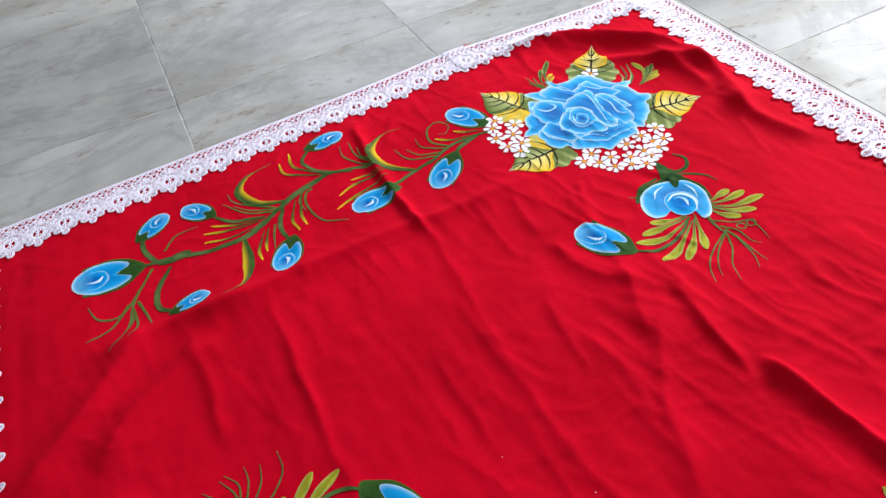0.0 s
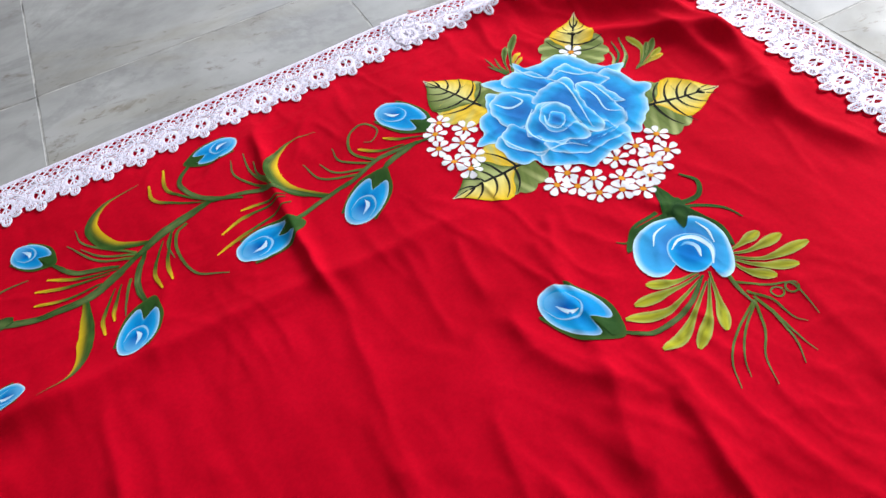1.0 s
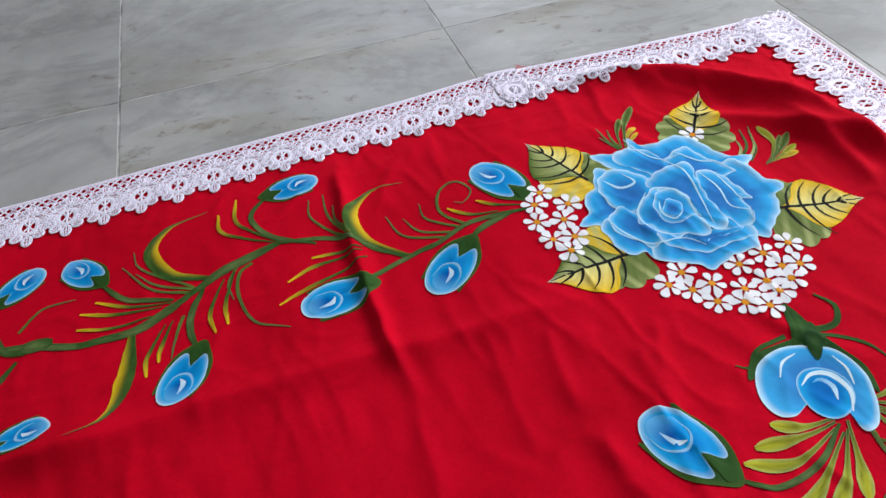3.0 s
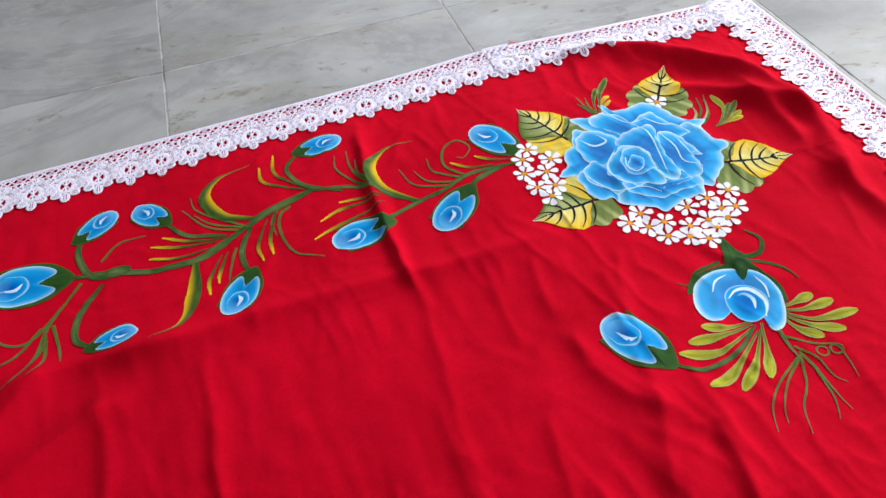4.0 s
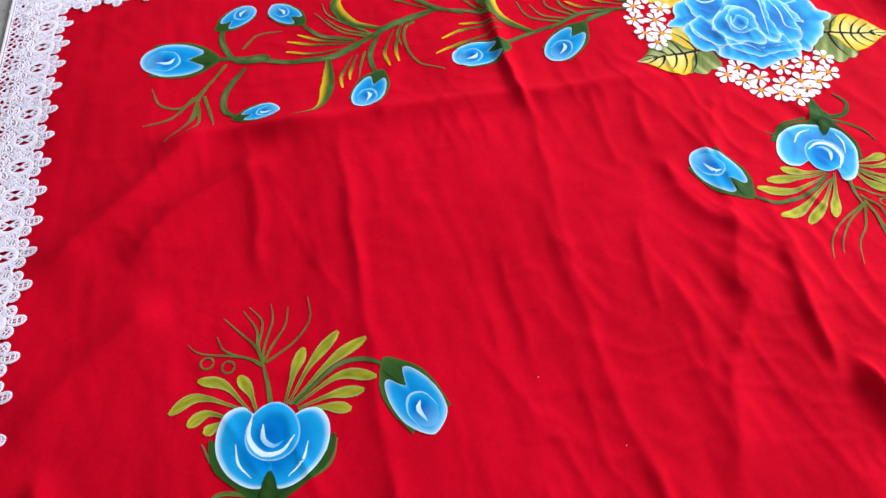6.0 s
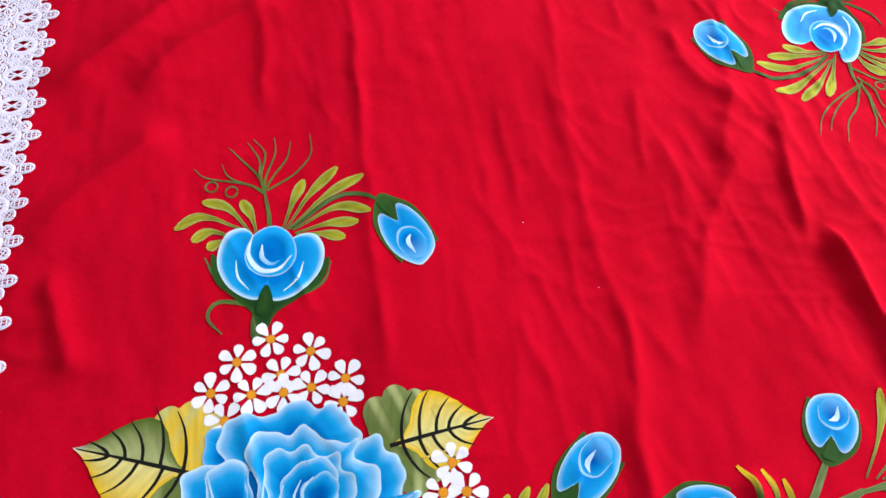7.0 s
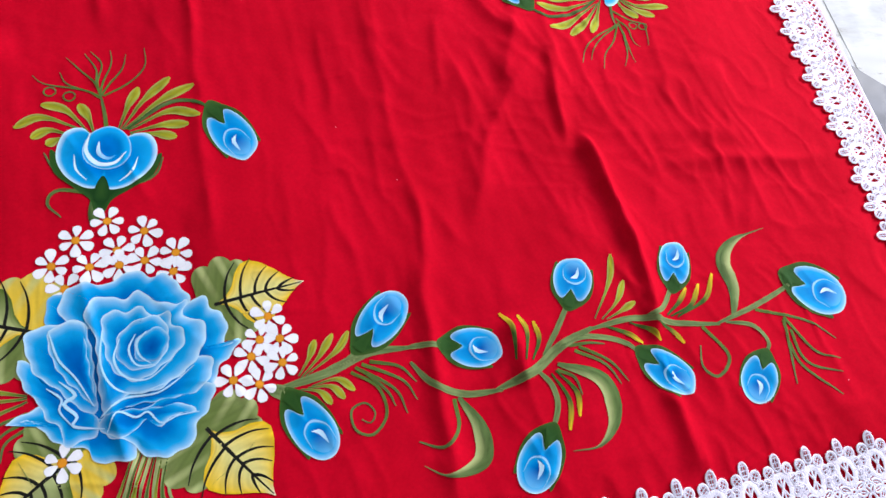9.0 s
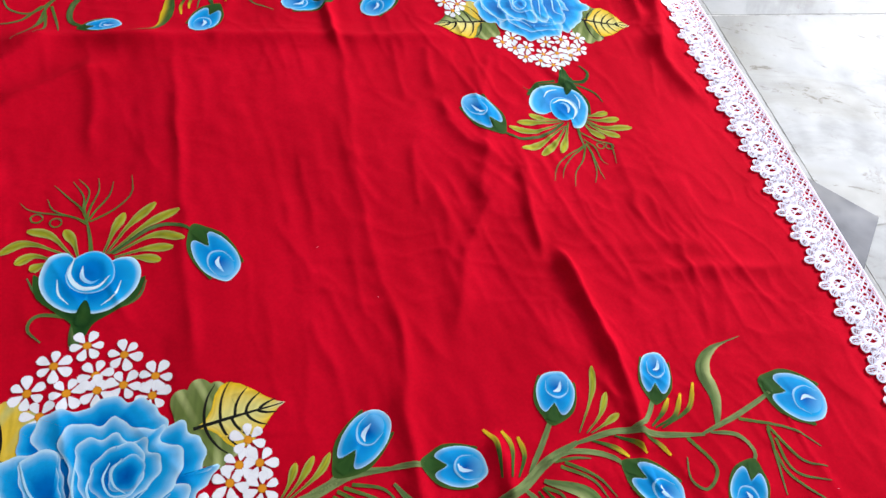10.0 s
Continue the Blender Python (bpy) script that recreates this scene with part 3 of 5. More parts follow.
def leaf(base, tip, left, right, blade=0.32, lobes=(0, 0), flanks=(1, 1), layer=3):
    """A painted leaf: rounded lobes at the foot, over them a pointed blade, and black veins. left and right: how far
    the lobes reach from the midrib, in lengths; lobes and flanks: 0 olive, 1 yellow, on the left and on the right."""
    f = Axes(base, tip)
    green, cream = (0.085, 0.135, 0.018), (0.74, 0.66, 0.22)
    v = np.linspace(-1, 1, 41)
    wide = (v > 0)[None]

    def skin(name, u, half_l, half_r, kinds, parent, n, pale, top):
        half = np.where(wide, half_l[:, None], half_r[:, None])
        bow = 0.05 * (left - right) * np.sin(np.pi * np.clip(u, 0, 1))
        grid = f(*np.stack([np.broadcast_to(u[:, None], half.shape) - 0.10 * half * np.abs(v)[None], half * v[None] + bow[:, None]], -1).reshape(-1, 2)).reshape(len(u), 41, 2)
        yellow = np.where(wide, kinds[0], kinds[1]) * np.ones((len(u), 1))
        rim = lerp(np.broadcast_to(green, (len(u), 41, 3)), np.broadcast_to(YELLOW, (len(u), 41, 3)), yellow)
        mid = lerp(np.broadcast_to(lerp(green, PALE, 0.75), (len(u), 41, 3)), np.broadcast_to(cream, (len(u), 41, 3)), yellow)
        r = np.abs(v)[None] * np.ones((len(u), 1))
        col = lerp(mid, rim, np.clip(r * 1.25 - 0.2, 0, 1)) if top else lerp(rim, np.broadcast_to(PALE, rim.shape), 0.12 + 0.62 * np.clip(np.sin(29.0 * u[:, None] + 2.2 * r), 0, 1) * r + 0.2 * r ** 4)
        col = lerp(col, np.broadcast_to(WHITE, col.shape), pale[:, None] * (0.35 + 0.65 * r))
        brush = np.sin(46 * u[:, None] - 15 * r + 4 * left) * 0.5 + np.sin(97 * u[:, None] - 22 * r) * 0.3
        col = np.clip(col * (1 + 0.13 * brush[..., None]), 0, 1)
        return sheet(name, grid, col, n, parent, label="yellow and olive painted leaf with black veins" if parent is CLOTH else "")

    def lobed(u, reach):
        h = np.zeros_like(u)
        for c, r, k in ((0.0, 0.15, 0.54), (0.20, 0.14, 0.68), (0.37, 0.115, 0.58)):
            h = np.maximum(h, np.where(np.abs(u - c) < r, k * reach + (reach / 0.42) * np.sqrt(np.maximum(r * r - (u - c) ** 2, 0)), 0))
        return np.maximum(h, 0.004)

    u = np.linspace(-0.165, 0.57, 74)
    body = skin("painted_leaf", u, lobed(u, left), lobed(u, right), lobes, CLOTH, layer, 0 * u, False)
    u = np.linspace(0.03, 1, 80)
    half = np.maximum(blade * np.interp(u, [0.03, 0.14, 0.24, 0.32, 0.41, 0.51, 0.62, 0.73, 0.83, 0.92, 1], [0.02, 0.12, 0.36, 0.70, 0.92, 0.96, 0.82, 0.57, 0.29, 0.095, 0.0]), 0.003)
    k = blade / 0.32 * 0.06
    skin("blade", u, half * (1 + k), half * (1 - k), flanks, body, layer + 2, 0.75 * np.clip((u - 0.88) / 0.12, 0, 1), True)

    def rib(s):
        return 0.05 * (left - right) * math.sin(math.pi * s)

    stroke("vein", f((0.0, 0.0), (0.35, rib(0.35)), (0.7, rib(0.7)), (0.97, 0.0)), [0.0036, 0.0034, 0.0024, 0.0010], BLACK, BLACK, layer + 4, body)
    for s in (0.10, 0.26, 0.42, 0.56, 0.69):
        for side, reach in ((1, left), (-1, right)):
            s0 = s + random.uniform(-0.03, 0.03)
            h = 0.8 * reach if s < 0.35 else np.interp(s + 0.17, u, half) * 0.85
            e = s0 + 0.20
            stroke("vein", f((s0, rib(s0)), (s0 + 0.03, side * h * 0.36 + rib(s0)), (s0 + 0.10, side * h * 0.72), (e, side * h)), [0.0030, 0.0027, 0.0018, 0.0007], BLACK, BLACK, layer + 4, body)
    return body


class Rose:
    """A large blue rose laid down petal by petal, back to front, in its own frame: the radius is 1."""

    def __init__(self, centre, R, layer=11, label="", pale=0.0):
        self.c, self.R, self.n, self.pale = np.asarray(centre, float), R, layer + 2, pale
        t = np.linspace(0, 2 * np.pi, 90)
        self.core = blob("painted_rose", self.c + R * 0.74 * np.stack([np.cos(t), np.sin(t)], -1), self.c, [(0, DEEP), (1, BLUE)], layer, CLOTH, label=label)

    def at(self, pts):
        return self.c + self.R * np.asarray(pts, float)

    def petal(self, *pts, foot=None, dark=0.5, rim=1.0):
        """A petal with a white rim, deepening towards its foot."""
        edge = spline(self.at(pts), 0.0024, True)
        d = np.gradient(edge, axis=0)
        d /= np.maximum(np.hypot(d[:, 0], d[:, 1]), 1e-9)[:, None]
        s = np.arange(len(edge)) * 0.0024
        loops = max(3, round(s[-1] / 0.019))
        wave = np.sin(2 * np.pi * loops * s / s[-1] + self.n) + 0.5 * np.sin(2 * np.pi * (loops // 2) * s / s[-1] + 2 * self.n)
        edge = edge + np.stack([-d[:, 1], d[:, 0]], -1) * (0.0008 * wave)[:, None]
        mid = self.at([foot])[0] if foot else edge.mean(0)
        inner = edge.mean(0) * 0.6 + mid * 0.4
        stops = [(0, lerp(BLUE, DEEP, dark)), (0.45, lerp(BLUE, DEEP, dark * 0.3)), (0.62, lerp(BLUE, SKY, 0.45)), (0.80, SKY), (0.92, lerp(SKY, RIM, 0.28 * rim)), (1, lerp(SKY, RIM, 0.85 * rim))]
        stops = [(p, lerp(c, (0.30, 0.66, 0.92), self.pale)) for p, c in stops]
        way = mid - inner
        self.n += 1.2
        blob("petal", edge, inner, stops, self.n, self.core, 0.0024, toward=(way / max(1e-6, np.hypot(*way)), DEEP, (0.5 - self.pale) * dark) if foot else None)

    def line(self, *pts, w=0.0022, tone=(0.46, 0.76, 0.93)):
        self.n += 0.2
        stroke("highlight", self.at(pts), [0.0008, w, w * 0.9, w * 0.7, 0.0008], tone, lerp(SKY, RIM, 0.6), self.n, self.core)


def open_flower(base, tip, left, right, reach=1.0, layer=5, label="", pale=0.0):
    """A half-open blue flower: two side petals that part at the foot, a rolled middle petal with a white crescent, and a green calyx.
    left and right: how far the side petals stand out, in lengths; reach: how far up they go."""
    f = Axes(base, tip)
    l, r, k = left, -right, reach
    foot = blob("painted_flower", spline(f((-0.34, -0.05), (-0.34, 0.05), (-0.14, 0.14), (0.02, l * 0.55), (0.26, l * 1.0), (0.60, l * 1.13), (0.50, l * 0.9), (0.2, 0.0), (0.50, r * 0.9), (0.60, r * 1.13),
                (0.26, r * 1.0), (0.02, r * 0.55), (-0.14, -0.14)), 0.003, True), f((0.02, 0.0))[0], [(0, MOSS), (0.6, FOREST), (1, MOSS)], layer, CLOTH, label=label)
    stops = [(0, lerp(BLUE, DEEP, 0.35)), (0.4, BLUE), (0.70, lerp(BLUE, SKY, 0.6)), (0.88, SKY), (0.96, lerp(SKY, RIM, 0.6)), (1, RIM)]
    stops = [(p, lerp(c, (0.34, 0.68, 0.93), pale)) for p, c in stops]
    edge = [(0.17, 0.0), (0.03, l * 0.12), (0.05, l * 0.42), (0.20, l * 0.76), (0.44, l * 0.98), (0.70 * k, l * 1.0), (0.90 * k, l * 0.86), (0.96 * k, l * 0.56), (0.80, l * 0.24),
            (0.80, r * 0.24), (0.90 * k, r * 0.56), (0.89 * k, r * 0.84), (0.70 * k, r * 1.02), (0.42, r * 0.98), (0.18, r * 0.72), (0.04, r * 0.40), (0.02, r * 0.12)]
    blob("petal", spline(f(*edge), 0.0025, True), f((0.42, 0.0))[0], stops, layer + 5, foot)
    for side in (l, r):
        stroke("highlight", f((0.14, side * 0.32), (0.30, side * 0.56), (0.52, side * 0.64)), [0.0006, 0.0024, 0.0008], RIM, RIM, layer + 7, foot)
    turn = np.linspace(0, 2 * np.pi, 48)
    m = 0.5 * (left + right)
    cup = f(*np.stack([0.66 + 0.345 * np.cos(turn), 0.49 * m * np.sin(turn) * (1 - 0.12 * np.cos(turn))], -1))
    blob("petal", cup, f((0.62, 0.0))[0], [(0, lerp(BLUE, DEEP, 0.4)), (0.5, BLUE), (0.8, lerp(BLUE, SKY, 0.8)), (0.95, SKY), (1, lerp(SKY, RIM, 0.55))], layer + 9, foot)
    stroke("highlight", f((0.88, m * 0.38), (0.60, m * 0.42), (0.40, m * 0.16), (0.42, -m * 0.18), (0.60, -m * 0.40)), [0.0008, 0.0036, 0.0052, 0.0034, 0.0006], RIM, RIM, layer + 12, foot)
    stroke("highlight", f((0.74, m * 0.18), (0.56, m * 0.15), (0.48, -m * 0.04), (0.54, -m * 0.20)), [0.0008, 0.0046, 0.0040, 0.0006], RIM, SKY, layer + 12, foot)
    blob("sepal", spline(f((-0.16, -0.08), (-0.16, 0.08), (0.02, 0.09), (0.22, 0.005), (0.02, -0.09)), 0.003, True), f((-0.03, 0.0))[0], [(0, MOSS), (1, FOREST)], layer + 14, foot)
    return foot


def drop(*p, w=0.009, layer=3, colour=LIME, root=MOSS):
    """A comma stroke: a full round head that runs out into a thin tail."""
    return stroke("painted_comma", p, [w * k for k in (0.3, 0.86, 1.08, 1.14, 1.06, 0.88, 0.66, 0.50, 0.41, 0.35, 0.30, 0.26, 0.23, 0.2)], colour, root, layer, CLOTH, edge=PALE, mid=lerp(colour, root, 0.45))


def tip_stroke(*p, w=0.0042, layer=2):
    """A thin green stroke with a yellow head."""
    return stroke("painted_comma", p, [w * 0.5, w, w, w * 0.7, w * 0.5, w * 0.35], YELLOW, MOSS, layer, CLOTH, mid=lerp(OLIVE, MOSS, 0.5))


def hair(*p, w=0.0022, layer=1, colour=OLIVE, head=GREYED):
    return stroke("painted_tendril", p, [w * 0.35, w * 0.8, w, w * 1.1], head, colour, layer, CLOTH)


def stem(*p, w=0.006, layer=3, colour=MOSS):
    return stroke("painted_stem", p, [w * 0.45, w * 0.9, w, w, w * 0.9, w * 0.45], colour, colour, layer, CLOTH, edge=lerp(colour, PALE, 0.4) if colour is SAGE else FOREST, mid=lerp(colour, PALE, 0.18))


def swoosh(*p, w=0.016, layer=2, flank=YELLOW, colour=MOSS):
    return stroke("painted_leaf_blade", p, [0.0006, 0.002, w * 0.55, w, w * 0.95, w * 0.6, 0.004], GREYED, colour, layer, CLOTH, mid=lerp(colour, OLIVE, 0.3), side=flank)


def ring(x, y, r, w=0.0018, layer=2):
    a = np.linspace(0, 6.1, 9)
    return stroke("painted_tendril", np.array([x, y]) + r * np.stack([np.cos(a), np.sin(a)], -1), [w, w], GREYED, OLIVE, layer, CLOTH)


def dot(x, y, r, layer=11):
    a = np.linspace(0, 2 * np.pi, 12)
    c = np.array([x, y])
    return blob("painted_stamen", c + r * np.stack([np.cos(a), np.sin(a)], -1), c, [(0, YELLOW), (1, YELLOW)], layer, CLOTH, 0.002)


def lint(x, y):
    a = np.linspace(0, 2 * np.pi, 10)
    c = np.array([x, y])
    return blob("lint", c + np.stack([0.0005 * np.cos(a), 0.0004 * np.sin(a)], -1), c, [(0, WHITE), (1, WHITE)], 1, CLOTH, 0.001)


# ---- the cloth itself ----
def cloth_mesh():
    na, nb = 420, 410
    a, b = np.meshgrid(np.linspace(0, 1, na), np.linspace(0, 1, nb))
    x, y = outline(a, b)
    z = rise(x, y)
    verts = np.column_stack([x.ravel(), y.ravel(), z.ravel()])
    idx = np.arange(na * nb).reshape(nb, na)
    faces = np.stack([idx[:-1, :-1], idx[:-1, 1:], idx[1:, 1:], idx[1:, :-1]], -1).reshape(-1, 4).tolist()
    # a turned-down hem all round
    rim = np.concatenate([idx[0, :-1], idx[:-1, -1], idx[-1, :0:-1], idx[:0:-1, 0]])
    low = verts[rim].copy()
    low[:, 2] = 0.0006
    start = len(verts)
    verts = np.vstack([verts, low])
    m = len(rim)
    faces += [[int(rim[(k + 1) % m]), int(rim[k]), start + k, start + (k + 1) % m] for k in range(m)]
    me = bpy.data.meshes.new("cloth")
    me.from_pydata(verts.tolist(), [], faces)
    me.materials.append(RED)
    me.shade_smooth()
    return me


CLOTH = tagged(new("tablecloth"), "red cotton tablecloth with painted blue roses and white lace edging", "tablecloth")
cloth_part = new("cloth", cloth_mesh())
cloth_part.parent = CLOTH
tagged(cloth_part, "creased bright red cotton cloth")


# ---- the painting ----
# vine beside the northern rose
bud((0.108, 0.280), (0.079, 0.342))
bud((-0.138, 0.389), (-0.084, 0.393))
bud((0.030, 0.235), (-0.020, 0.192))
bud((-0.076, 0.226), (-0.139, 0.218))
bud((-0.235, 0.210), (-0.265, 0.159))
bud((-0.318, 0.338), (-0.352, 0.376), swirl=-1)
bud((-0.415, 0.351), (-0.373, 0.381))
bud((-0.440, 0.293), (-0.518, 0.301), wide=0.36)
bud((-0.402, 0.176), (-0.357, 0.183), swirl=-1)
stem((0.107, 0.254), (0.046, 0.262), (0.003, 0.250), (-0.030, 0.248), w=0.006)
stem((-0.030, 0.248), (-0.067, 0.285), (-0.100, 0.303), (-0.141, 0.312), w=0.006)
stem((-0.141, 0.313), (-0.174, 0.305), (-0.205, 0.297), (-0.235, 0.281), w=0.011)
stem((-0.228, 0.285), (-0.262, 0.267), (-0.289, 0.257), (-0.339, 0.261), w=0.01)
stem((-0.291, 0.260), (-0.335, 0.260), (-0.388, 0.282), (-0.440, 0.291), w=0.008)
stem((-0.361, 0.277), (-0.382, 0.279), (-0.395, 0.277), w=0.016)
stem((0.107, 0.280), (0.115, 0.267), w=0.01)
stem((-0.107, 0.298), (-0.147, 0.324), (-0.163, 0.362), (-0.138, 0.391), w=0.006)
stem((0.038, 0.242), (0.056, 0.251), (0.090, 0.258), w=0.008)
stem((-0.073, 0.229), (-0.048, 0.241), (0.003, 0.252), w=0.006)
stem((-0.235, 0.214), (-0.239, 0.237), (-0.235, 0.259), (-0.221, 0.285), w=0.007)
stem((-0.317, 0.332), (-0.293, 0.300), (-0.250, 0.281), w=0.006)
stem((-0.415, 0.353), (-0.418, 0.320), (-0.405, 0.284), (-0.385, 0.272), w=0.008)
stem((-0.402, 0.176), (-0.421, 0.196), (-0.417, 0.229), (-0.392, 0.266), w=0.008)
swoosh((-0.205, 0.392), (-0.246, 0.384), (-0.267, 0.356), (-0.251, 0.316), (-0.213, 0.295), w=0.016)
swoosh((0.001, 0.355), (-0.036, 0.354), (-0.065, 0.324), (-0.060, 0.283), (-0.025, 0.247), w=0.016)
swoosh((-0.344, 0.158), (-0.316, 0.167), (-0.298, 0.203), (-0.289, 0.261), w=0.016)
tip_stroke((-0.195, 0.380), (-0.193, 0.349), (-0.146, 0.315))
tip_stroke((-0.174, 0.397), (-0.177, 0.357), (-0.141, 0.313))
tip_stroke((-0.323, 0.310), (-0.288, 0.288), (-0.252, 0.278))
tip_stroke((-0.337, 0.300), (-0.303, 0.285), (-0.261, 0.276))
tip_stroke((-0.340, 0.281), (-0.308, 0.269), (-0.271, 0.268))
tip_stroke((-0.217, 0.225), (-0.219, 0.251), (-0.201, 0.288))
tip_stroke((-0.205, 0.230), (-0.204, 0.256), (-0.190, 0.293))
tip_stroke((-0.280, 0.199), (-0.278, 0.221), (-0.260, 0.254))
tip_stroke((-0.269, 0.212), (-0.266, 0.227), (-0.253, 0.256))
tip_stroke((-0.116, 0.281), (-0.091, 0.278), (-0.065, 0.274))
tip_stroke((-0.144, 0.258), (-0.114, 0.269), (-0.067, 0.269))
tip_stroke((-0.157, 0.234), (-0.134, 0.242), (-0.064, 0.260))
tip_stroke((0.030, 0.292), (0.048, 0.273), (0.076, 0.264))
tip_stroke((0.061, 0.289), (0.075, 0.275), (0.099, 0.263))
hair((-0.032, 0.310), (-0.022, 0.275), (0.016, 0.254), w=0.003)
hair((-0.016, 0.299), (-0.005, 0.274), (0.027, 0.256), w=0.003)
hair((0.006, 0.313), (0.006, 0.288), (0.034, 0.260), w=0.003)
hair((-0.101, 0.362), (-0.104, 0.334), (-0.080, 0.296), w=0.003)
hair((-0.085, 0.366), (-0.087, 0.332), (-0.075, 0.295), w=0.003)
hair((-0.079, 0.345), (-0.081, 0.320), (-0.069, 0.288), w=0.003)
hair((-0.296, 0.346), (-0.269, 0.303), (-0.232, 0.282), w=0.003)
hair((-0.284, 0.364), (-0.277, 0.335), (-0.230, 0.289), w=0.003)
hair((-0.283, 0.331), (-0.264, 0.307), (-0.228, 0.285), w=0.003)
hair((-0.196, 0.257), (-0.198, 0.279), (-0.187, 0.298), w=0.003)
hair((-0.258, 0.212), (-0.251, 0.238), (-0.243, 0.258), w=0.003)
hair((-0.152, 0.205), (-0.182, 0.225), (-0.191, 0.263), (-0.185, 0.289), (-0.172, 0.297), w=0.0034)
hair((0.040, 0.298), (0.049, 0.293), (0.062, 0.307), (0.053, 0.327), (0.032, 0.321), (0.022, 0.292), (0.040, 0.260), w=0.0032)
hair((-0.341, 0.323), (-0.372, 0.324), (-0.393, 0.302), w=0.003)
hair((-0.488, 0.150), (-0.463, 0.182), (-0.448, 0.228), (-0.415, 0.277), w=0.0036)
hair((-0.504, 0.249), (-0.494, 0.219), (-0.466, 0.213), (-0.434, 0.250), w=0.0036)
hair((-0.514, 0.188), (-0.483, 0.195), (-0.455, 0.226), w=0.0036)
hair((-0.462, 0.159), (-0.451, 0.178), (-0.452, 0.216), w=0.0036)
hair((-0.434, 0.170), (-0.437, 0.190), (-0.444, 0.226), w=0.0036)
hair((-0.479, 0.157), (-0.460, 0.185), (-0.450, 0.207), w=0.0036)

# northern rose with its leaves and daisies
leaf((0.180, 0.269), (0.147, 0.354), 0.50, 0.46, 0.40, (1, 0), (0, 1))
leaf((0.328, 0.158), (0.408, 0.134), 0.50, 0.64, 0.44)
leaf((0.318, 0.287), (0.373, 0.358), 0.45, 0.50, 0.32)
leaf((0.166, 0.162), (0.080, 0.159), 0.46, 0.54, 0.40, (0, 1), (1, 0))
daisy(0.125, 0.271, 0.0142, 0)
daisy(0.112, 0.256, 0.0142, 37)
daisy(0.144, 0.245, 0.0142, 14)
daisy(0.130, 0.226, 0.0142, 51)
daisy(0.104, 0.233, 0.0142, 28)
daisy(0.129, 0.201, 0.0142, 5)
daisy(0.108, 0.205, 0.0142, 42)
daisy(0.117, 0.185, 0.0142, 19)
daisy(0.306, 0.115, 0.0142, 56)
daisy(0.277, 0.113, 0.0142, 33)
daisy(0.299, 0.090, 0.0142, 10)
daisy(0.250, 0.111, 0.0142, 47)
daisy(0.283, 0.094, 0.0142, 24)
daisy(0.281, 0.079, 0.0142, 1)
daisy(0.260, 0.085, 0.0142, 38)
daisy(0.263, 0.072, 0.0142, 15)
daisy(0.197, 0.123, 0.0142, 52)
daisy(0.214, 0.101, 0.0142, 29)
daisy(0.237, 0.085, 0.0142, 6)
daisy(0.178, 0.114, 0.0142, 43)
daisy(0.195, 0.102, 0.0142, 20)
daisy(0.207, 0.082, 0.0142, 57)
daisy(0.228, 0.072, 0.0142, 34)
daisy(0.245, 0.061, 0.0142, 11)
daisy(0.323, 0.294, 0.0142, 10, 6, 12)
drop((0.288, 0.367), (0.265, 0.342), (0.244, 0.304), w=0.0085, colour=OLIVE)
drop((0.273, 0.332), (0.259, 0.323), (0.244, 0.302), w=0.0065, colour=YELLOW)
drop((0.265, 0.353), (0.249, 0.330), (0.240, 0.304), w=0.0065, colour=OLIVE)
drop((0.269, 0.321), (0.256, 0.312), (0.244, 0.300), w=0.005, colour=YELLOW)
drop((0.391, 0.274), (0.392, 0.247), (0.369, 0.220), w=0.0075, colour=LIME)
drop((0.411, 0.249), (0.389, 0.232), (0.366, 0.219), w=0.0085, colour=OLIVE)
drop((0.403, 0.221), (0.385, 0.221), (0.362, 0.219), w=0.0075, colour=YELLOW)
drop((0.403, 0.251), (0.385, 0.232), (0.365, 0.221), w=0.006, colour=OLIVE)
drop((0.408, 0.232), (0.387, 0.224), (0.364, 0.220), w=0.008, colour=LIME)
for shade, p, q, r in ((OLIVE, (0.230, 0.345), (0.232, 0.318), (0.239, 0.304)), (OLIVE, (0.242, 0.341), (0.237, 0.320), (0.239, 0.303)), (MOSS, (0.225, 0.329), (0.231, 0.314), (0.236, 0.302)),
                       (MOSS, (0.374, 0.281), (0.366, 0.256), (0.349, 0.240)), (PALE, (0.384, 0.280), (0.372, 0.251), (0.352, 0.233)), (PALE, (0.361, 0.271), (0.357, 0.254), (0.344, 0.239)),
                       (MOSS, (0.380, 0.271), (0.371, 0.247), (0.352, 0.230))):
    hair(p, q, r, w=0.0032, colour=shade)
northern = Rose((0.245, 0.205), 0.100, label="large ruffled blue rose painted on the red cloth", pale=0.07)
northern.petal((-0.26, 0.57), (-0.44, 0.99), (-0.20, 0.94), (0.01, 0.97), (0.07, 1.13), (0.16, 0.95), (0.36, 0.92), (0.53, 0.96), (0.69, 0.91), (0.78, 0.72), (0.85, 0.51), (0.94, 0.39), (1.14, 0.34), (0.97, 0.19), (0.60, -0.06), (0.17, 0.19), foot=(0.15, 0.28), dark=0.5)
northern.petal((0.28, -0.02), (0.71, 0.32), (0.91, 0.35), (0.98, 0.18), (0.99, -0.02), (1.12, -0.20), (0.94, -0.31), (0.86, -0.47), (0.62, -0.68), (0.51, -0.76), (0.41, -0.71), (0.21, -0.55), foot=(0.34, -0.18), dark=0.5)
